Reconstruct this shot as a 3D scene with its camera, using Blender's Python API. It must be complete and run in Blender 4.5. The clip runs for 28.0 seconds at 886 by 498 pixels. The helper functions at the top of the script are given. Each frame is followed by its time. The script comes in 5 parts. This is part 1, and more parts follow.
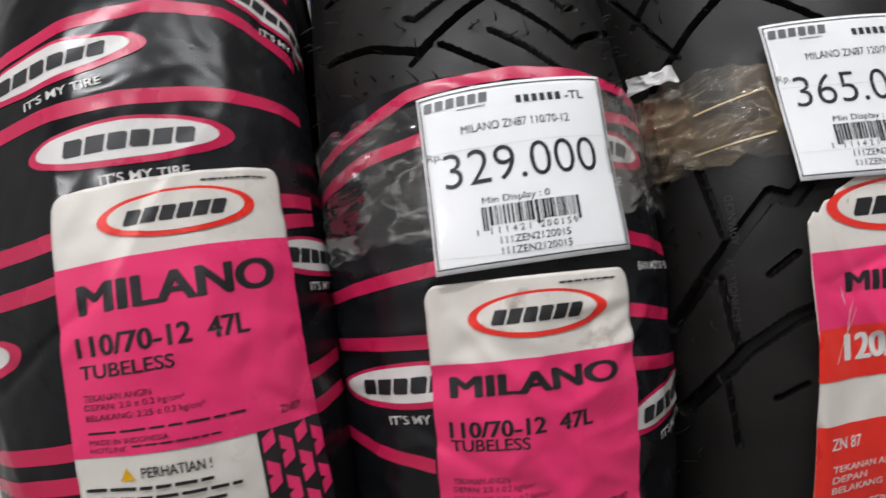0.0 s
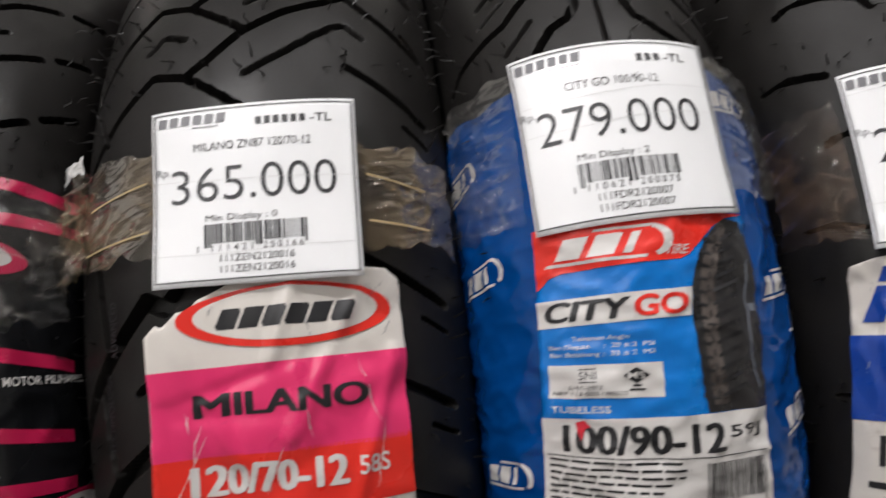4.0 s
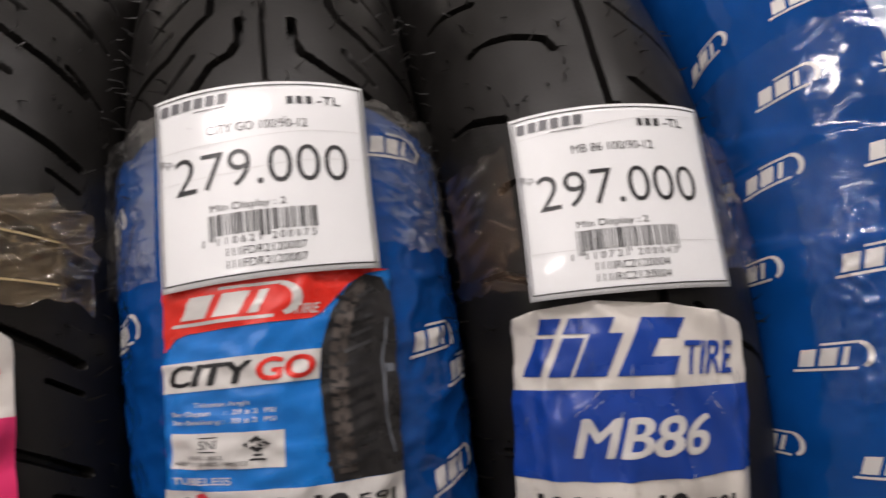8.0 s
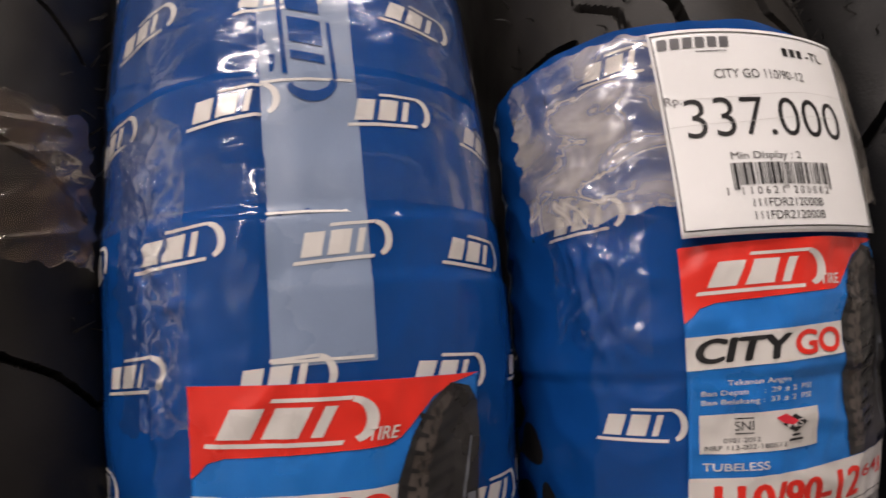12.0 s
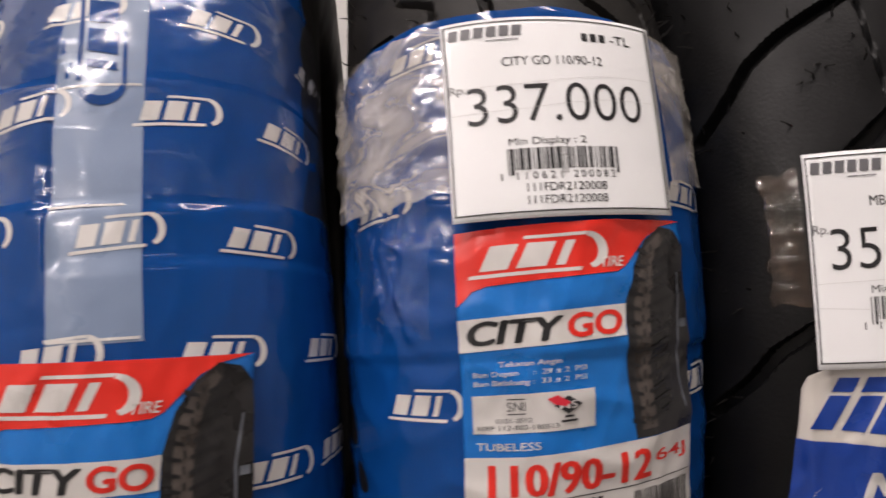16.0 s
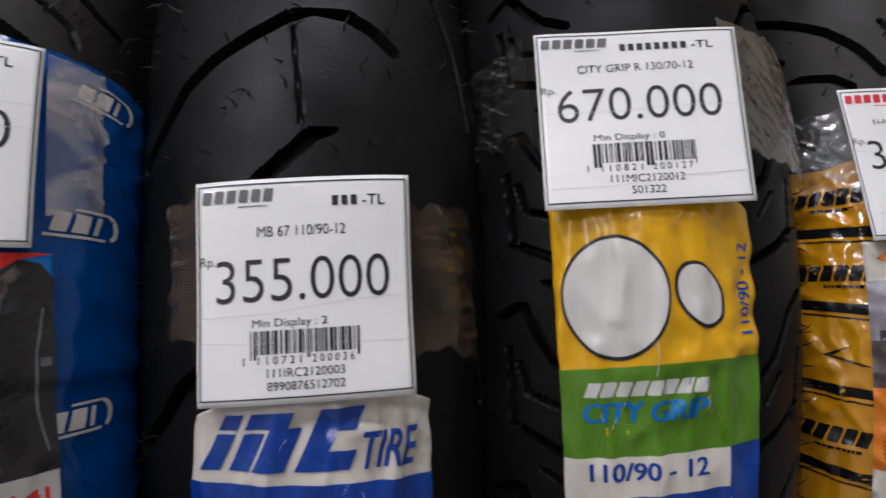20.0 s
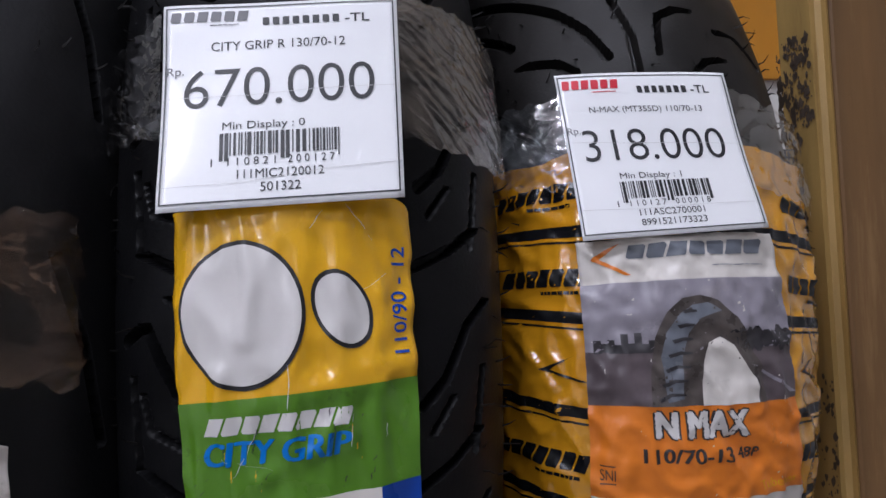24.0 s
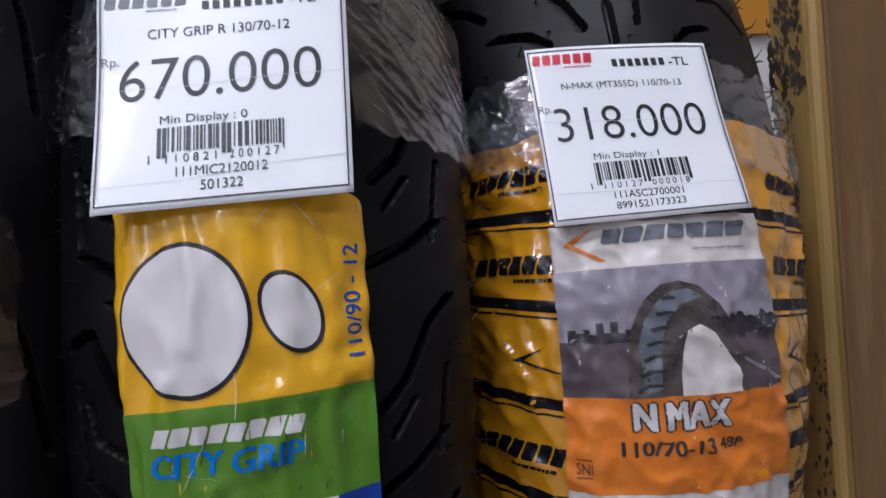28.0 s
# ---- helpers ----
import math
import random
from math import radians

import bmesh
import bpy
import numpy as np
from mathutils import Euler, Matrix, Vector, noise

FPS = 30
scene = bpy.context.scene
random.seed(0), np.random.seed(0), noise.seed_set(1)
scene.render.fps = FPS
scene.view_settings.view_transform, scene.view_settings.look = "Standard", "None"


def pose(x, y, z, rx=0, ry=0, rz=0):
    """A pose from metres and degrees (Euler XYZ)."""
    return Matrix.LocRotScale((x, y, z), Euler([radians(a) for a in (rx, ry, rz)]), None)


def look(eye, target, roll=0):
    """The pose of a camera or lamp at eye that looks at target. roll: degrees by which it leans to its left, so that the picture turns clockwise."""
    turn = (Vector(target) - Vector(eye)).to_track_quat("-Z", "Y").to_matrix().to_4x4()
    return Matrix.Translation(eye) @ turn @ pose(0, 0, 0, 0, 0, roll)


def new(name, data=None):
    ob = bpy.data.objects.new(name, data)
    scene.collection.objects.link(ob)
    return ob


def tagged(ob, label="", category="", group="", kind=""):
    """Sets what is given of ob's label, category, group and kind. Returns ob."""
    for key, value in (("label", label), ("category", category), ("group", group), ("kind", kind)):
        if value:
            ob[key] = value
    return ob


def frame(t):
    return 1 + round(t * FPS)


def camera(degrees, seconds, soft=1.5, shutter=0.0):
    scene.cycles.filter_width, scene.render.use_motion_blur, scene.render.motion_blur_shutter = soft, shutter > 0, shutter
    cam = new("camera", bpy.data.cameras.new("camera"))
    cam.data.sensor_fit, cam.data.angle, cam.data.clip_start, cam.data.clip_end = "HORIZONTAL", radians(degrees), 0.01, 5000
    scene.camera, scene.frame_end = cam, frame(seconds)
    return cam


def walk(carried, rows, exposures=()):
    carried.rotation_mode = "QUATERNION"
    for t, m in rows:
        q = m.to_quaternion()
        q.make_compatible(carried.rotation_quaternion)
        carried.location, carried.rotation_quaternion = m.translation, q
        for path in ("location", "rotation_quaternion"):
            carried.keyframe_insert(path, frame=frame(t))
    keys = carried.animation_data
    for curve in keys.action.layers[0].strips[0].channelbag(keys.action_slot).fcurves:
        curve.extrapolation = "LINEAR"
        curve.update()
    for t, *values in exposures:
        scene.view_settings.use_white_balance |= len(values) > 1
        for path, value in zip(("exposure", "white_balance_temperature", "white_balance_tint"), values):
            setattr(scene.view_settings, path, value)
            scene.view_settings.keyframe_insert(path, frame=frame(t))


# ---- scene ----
import functools

cam = camera(56.72, 28.0, shutter=0.5)
PATH = [
    (0, (0.0727, -0.4811, 0.8617), (0.0995, -0.1828, 0.8441), -2.58),
    (0.5, (0.1042, -0.4772, 0.8678), (0.1269, -0.1786, 0.8490), -2.39),
    (1, (0.1531, -0.4657, 0.8680), (0.1831, -0.1674, 0.8568), -2.48),
    (1.5, (0.1748, -0.4683, 0.8674), (0.2013, -0.1697, 0.8574), -2.38),
    (2, (0.1801, -0.4722, 0.8646), (0.1999, -0.1730, 0.8570), -2.18),
    (2.5, (0.1865, -0.4706, 0.8633), (0.2025, -0.1712, 0.8551), -2.21),
    (3, (0.2044, -0.4671, 0.8624), (0.2144, -0.1674, 0.8544), -2.35),
    (3.5, (0.2428, -0.4612, 0.8663), (0.2477, -0.1613, 0.8606), -2.28),
    (4, (0.2738, -0.4646, 0.8695), (0.2854, -0.1649, 0.8711), -2.36),
    (4.5, (0.2870, -0.4677, 0.8754), (0.3029, -0.1682, 0.8804), -2.36),
    (6.5, (0.3041, -0.4501, 0.8700), (0.3211, -0.1506, 0.8768), -2.48),
    (7, (0.2861, -0.4459, 0.8804), (0.3172, -0.1476, 0.8836), -2.52),
    (7.5, (0.3135, -0.4507, 0.8816), (0.3496, -0.1529, 0.8877), -2.53),
    (8, (0.3528, -0.4577, 0.8824), (0.3939, -0.1605, 0.8816), -2.41),
    (8.5, (0.3768, -0.4669, 0.8826), (0.4186, -0.1698, 0.8824), -2.63),
    (9, (0.3835, -0.4756, 0.8818), (0.4204, -0.1779, 0.8808), -2.61),
    (9.5, (0.3909, -0.4723, 0.8807), (0.4252, -0.1742, 0.8795), -2.49),
    (10, (0.4036, -0.4661, 0.8791), (0.4344, -0.1677, 0.8793), -2.40),
    (10.5, (0.4377, -0.4580, 0.8773), (0.4795, -0.1609, 0.8783), -2.42),
    (11, (0.4905, -0.4474, 0.8710), (0.5378, -0.1511, 0.8725), -1.91),
    (11.5, (0.5130, -0.4329, 0.8680), (0.5673, -0.1378, 0.8712), -1.86),
    (12, (0.5301, -0.4313, 0.8721), (0.5944, -0.1382, 0.8722), -1.64),
    (12.5, (0.5374, -0.4319, 0.8721), (0.6102, -0.1408, 0.8730), -1.79),
    (13, (0.5282, -0.4348, 0.8770), (0.6132, -0.1471, 0.8786), -2.15),
    (13.5, (0.5673, -0.4387, 0.8805), (0.6439, -0.1487, 0.8785), -1.86),
    (15.5, (0.6024, -0.4599, 0.8678), (0.6337, -0.1615, 0.8695), -2.68),
    (16, (0.6112, -0.4534, 0.8665), (0.6358, -0.1544, 0.8671), -2.55),
    (16.5, (0.6484, -0.4424, 0.8667), (0.6881, -0.1451, 0.8660), -2.74),
    (17, (0.6516, -0.4355, 0.8629), (0.7305, -0.1460, 0.8632), -3.24),
    (17.5, (0.6615, -0.4389, 0.8729), (0.7615, -0.1561, 0.8675), -2.80),
    (18, (0.6954, -0.4463, 0.8640), (0.7860, -0.1603, 0.8649), -2.85),
    (18.5, (0.7074, -0.4470, 0.8627), (0.7841, -0.1569, 0.8626), -2.51),
    (19, (0.7124, -0.4527, 0.8644), (0.7831, -0.1611, 0.8642), -2.49),
    (19.5, (0.7244, -0.4592, 0.8690), (0.7881, -0.1660, 0.8678), -2.45),
    (20, (0.7467, -0.4627, 0.8678), (0.8104, -0.1696, 0.8687), -2.48),
    (20.5, (0.7608, -0.4673, 0.8644), (0.8245, -0.1742, 0.8673), -2.37),
    (21, (0.7665, -0.4716, 0.8628), (0.8273, -0.1778, 0.8665), -2.27),
    (21.5, (0.7745, -0.4685, 0.8639), (0.8337, -0.1744, 0.8686), -2.35),
    (22, (0.7857, -0.4628, 0.8627), (0.8449, -0.1687, 0.8676), -2.36),
    (22.5, (0.8076, -0.4542, 0.8637), (0.8835, -0.1639, 0.8677), -2.61),
    (24.5, (0.8279, -0.4465, 0.8638), (0.9211, -0.1614, 0.8664), -3.87),
    (25, (0.8252, -0.4514, 0.8647), (0.9185, -0.1663, 0.8678), -4.09),
    (25.5, (0.8250, -0.4530, 0.8621), (0.9190, -0.1681, 0.8622), -4.08),
    (26, (0.8244, -0.4552, 0.8604), (0.9209, -0.1711, 0.8585), -4.09),
    (26.5, (0.8337, -0.4429, 0.8730), (0.9270, -0.1578, 0.8672), -4.42),
    (27, (0.8381, -0.4440, 0.8782), (0.9288, -0.1580, 0.8735), -4.79),
    (27.5, (0.8402, -0.4420, 0.8739), (0.9282, -0.1553, 0.8665), -4.98),
    (28, (0.8440, -0.4401, 0.8707), (0.9314, -0.1533, 0.8592), -5.14),
]
walk(cam, [(t, look(eye, target, roll)) for t, eye, target, roll in PATH],
     [(0, 0.04, 6050, 11), (2, 0.1, 6250, 12), (4, 0.04, 6300, 13), (7, -0.06, 6500, 17), (9, -0.1, 6750, 18), (13, 0.03, 7100, 21), (16, 0.1, 6800, 20), (17, 0.0, 6600, 19), (19, -0.18, 6100, 15), (20, -0.18, 6050, 15), (22, -0.04, 5850, 16), (25, -0.13, 5530, 20.5), (28, -0.09, 5530, 21)])

# ---- light ----
world = bpy.data.worlds.new("world")
scene.world = world
world.use_nodes = True
world.node_tree.nodes["Background"].inputs[0].default_value = (0.75, 0.85, 1.0, 1)
world.node_tree.nodes["Background"].inputs[1].default_value = 0.02


def tube_lamp(x, y, z, length, width, watts, colour):
    """The light of one ceiling fixture, facing the floor."""
    data = bpy.data.lights.new("ceiling_lamp", "AREA")
    data.shape, data.size, data.size_y, data.energy, data.color = "RECTANGLE", length, width, watts, colour
    ob = new("ceiling_lamp", data)
    ob.location = (x, y, z)
    return ob


LAMPS = [(-0.45, -1.25, 30), (0.95, -0.75, 11.5), (-1.6, -3.2, 52), (1.15, -3.2, 1.5)]
for lx, ly, watts in LAMPS:
    tube_lamp(lx, ly, 2.66, 1.15, 0.10, watts, (1.0, 0.97, 0.93))

# ---- materials ----


def nodes_of(name):
    m = bpy.data.materials.new(name)
    m.use_nodes = True
    return m, m.node_tree.nodes, m.node_tree.links, m.node_tree.nodes["Principled BSDF"]


def surface(name, colour, rough=0.5, vary=0.12, scale=40.0, bump=0.1, bump_scale=400.0, dirt=None, dirt_at=0.62,
            metal=0.0, coat=0.0, rough_vary=0.12, dirt_scale=60.0, spec=0.5, grain=1.0):
    """Principled surface with two scales of colour variation, optional stains, and fine relief."""
    m, nodes, links, b = nodes_of(name)
    co = nodes.new("ShaderNodeMapping")
    co.inputs["Scale"].default_value = (1.0, 1.0, grain)
    links.new(nodes.new("ShaderNodeTexCoord").outputs["Object"], co.inputs["Vector"])
    big = nodes.new("ShaderNodeTexNoise")
    big.inputs["Scale"].default_value, big.inputs["Detail"].default_value = scale, 5
    links.new(co.outputs["Vector"], big.inputs["Vector"])
    fine = nodes.new("ShaderNodeTexNoise")
    fine.inputs["Scale"].default_value, fine.inputs["Detail"].default_value = bump_scale, 4
    links.new(co.outputs["Vector"], fine.inputs["Vector"])
    ramp = nodes.new("ShaderNodeMapRange")
    ramp.inputs["From Min"].default_value, ramp.inputs["From Max"].default_value = 0.3, 0.7
    ramp.inputs["To Min"].default_value, ramp.inputs["To Max"].default_value = 1 - vary, 1 + vary
    links.new(big.outputs["Fac"], ramp.inputs["Value"])
    mul = nodes.new("ShaderNodeVectorMath")
    mul.operation = "SCALE"
    mul.inputs[0].default_value = colour
    links.new(ramp.outputs["Result"], mul.inputs["Scale"])
    last = mul.outputs["Vector"]
    if dirt:
        spot = nodes.new("ShaderNodeTexNoise")
        spot.inputs["Scale"].default_value, spot.inputs["Detail"].default_value = dirt_scale, 8
        spot.inputs["Roughness"].default_value = 0.68
        links.new(co.outputs["Vector"], spot.inputs["Vector"])
        cut = nodes.new("ShaderNodeMapRange")
        cut.inputs["From Min"].default_value, cut.inputs["From Max"].default_value = dirt_at, dirt_at + 0.12
        links.new(spot.outputs["Fac"], cut.inputs["Value"])
        mix = nodes.new("ShaderNodeMix")
        mix.data_type = "RGBA"
        links.new(cut.outputs["Result"], mix.inputs["Factor"])
        links.new(last, mix.inputs["A"])
        mix.inputs["B"].default_value = (*dirt, 1)
        last = mix.outputs["Result"]
    links.new(last, b.inputs["Base Color"])
    rr = nodes.new("ShaderNodeMapRange")
    rr.inputs["From Min"].default_value, rr.inputs["From Max"].default_value = 0.3, 0.7
    rr.inputs["To Min"].default_value, rr.inputs["To Max"].default_value = max(rough - rough_vary, 0.03), min(rough + rough_vary, 1)
    links.new(big.outputs["Fac"], rr.inputs["Value"])
    links.new(rr.outputs["Result"], b.inputs["Roughness"])
    b.inputs["Metallic"].default_value = metal
    b.inputs["Coat Weight"].default_value = coat
    b.inputs["Coat Roughness"].default_value = 0.08
    b.inputs["Specular IOR Level"].default_value = spec
    if bump:
        bn = nodes.new("ShaderNodeBump")
        bn.inputs["Strength"].default_value, bn.inputs["Distance"].default_value = bump, 0.0006
        links.new(fine.outputs["Fac"], bn.inputs["Height"])
        links.new(bn.outputs["Normal"], b.inputs["Normal"])
    return m


def clear_tape(name, tint, cover, streak=0.5, gloss_rough=0.05, dense=0.0, ior=1.4):
    """Clear packing tape: see-through and glossy, whitened along its fine creases."""
    m, nodes, links, b = nodes_of(name)
    co = nodes.new("ShaderNodeTexCoord")
    long = nodes.new("ShaderNodeMapping")
    long.inputs["Scale"].default_value = (0.45 - 0.2 * dense, 1.0, 1.0)
    links.new(co.outputs["Object"], long.inputs["Vector"])
    n = nodes.new("ShaderNodeTexNoise")
    n.inputs["Scale"].default_value, n.inputs["Detail"].default_value, n.inputs["Distortion"].default_value = 75 + 60 * dense, 3, 0.6
    links.new(long.outputs["Vector"], n.inputs["Vector"])
    off = nodes.new("ShaderNodeMath")
    off.operation = "SUBTRACT"
    off.inputs[1].default_value = 0.5
    links.new(n.outputs["Fac"], off.inputs[0])
    fold = nodes.new("ShaderNodeMath")
    fold.operation = "ABSOLUTE"
    links.new(off.outputs[0], fold.inputs[0])
    where = nodes.new("ShaderNodeTexNoise")
    where.inputs["Scale"].default_value, where.inputs["Detail"].default_value = 38, 3
    links.new(co.outputs["Object"], where.inputs["Vector"])
    some = nodes.new("ShaderNodeMapRange")
    some.inputs["From Min"].default_value, some.inputs["From Max"].default_value = 0.45 - 0.25 * dense, 0.60 - 0.1 * dense
    links.new(where.outputs["Fac"], some.inputs["Value"])
    line = nodes.new("ShaderNodeMapRange")
    line.inputs["From Min"].default_value, line.inputs["From Max"].default_value = 0.02, 0.0
    links.new(fold.outputs[0], line.inputs["Value"])
    both = nodes.new("ShaderNodeMath")
    both.operation = "MULTIPLY"
    links.new(some.outputs["Result"], both.inputs[0])
    links.new(line.outputs["Result"], both.inputs[1])
    r = nodes.new("ShaderNodeMapRange")
    r.inputs["To Min"].default_value, r.inputs["To Max"].default_value = cover * 0.35, cover * 0.35 + streak
    links.new(both.outputs[0], r.inputs["Value"])
    haze = nodes.new("ShaderNodeMapRange")
    haze.inputs["From Min"].default_value, haze.inputs["From Max"].default_value = 0.38, 0.66
    haze.inputs["To Min"].default_value, haze.inputs["To Max"].default_value = 0.0, cover * 1.6
    links.new(n.outputs["Fac"], haze.inputs["Value"])
    total = nodes.new("ShaderNodeMath")
    links.new(r.outputs["Result"], total.inputs[0])
    links.new(haze.outputs["Result"], total.inputs[1])
    b.inputs["Base Color"].default_value = (*tint, 1)
    b.inputs["Roughness"].default_value = 0.2
    bn = nodes.new("ShaderNodeBump")
    bn.inputs["Strength"].default_value, bn.inputs["Distance"].default_value = 0.55, 0.0020
    links.new(fold.outputs[0], bn.inputs["Height"])
    links.new(bn.outputs["Normal"], b.inputs["Normal"])
    clear = nodes.new("ShaderNodeBsdfTransparent")
    gloss = nodes.new("ShaderNodeBsdfGlossy")
    gloss.inputs["Roughness"].default_value = gloss_rough
    links.new(bn.outputs["Normal"], gloss.inputs["Normal"])
    fres = nodes.new("ShaderNodeFresnel")
    fres.inputs["IOR"].default_value = ior
    links.new(bn.outputs["Normal"], fres.inputs["Normal"])
    see = nodes.new("ShaderNodeMixShader")
    thin = nodes.new("ShaderNodeMath")
    thin.operation = "MINIMUM"
    thin.inputs[1].default_value = 0.3
    links.new(fres.outputs["Fac"], thin.inputs[0])
    links.new(thin.outputs[0], see.inputs["Fac"])
    links.new(clear.outputs[0], see.inputs[1])
    links.new(gloss.outputs[0], see.inputs[2])
    mix = nodes.new("ShaderNodeMixShader")
    links.new(total.outputs[0], mix.inputs["Fac"])
    links.new(see.outputs[0], mix.inputs[1])
    links.new(b.outputs[0], mix.inputs[2])
    links.new(mix.outputs[0], nodes["Material Output"].inputs["Surface"])
    return m


def lamp_glow(name, strength):
    m, nodes, links, b = nodes_of(name)
    b.inputs["Base Color"].default_value = (0.9, 0.9, 0.88, 1)
    b.inputs["Emission Color"].default_value = (1, 0.97, 0.93, 1)
    b.inputs["Emission Strength"].default_value = strength
    return m


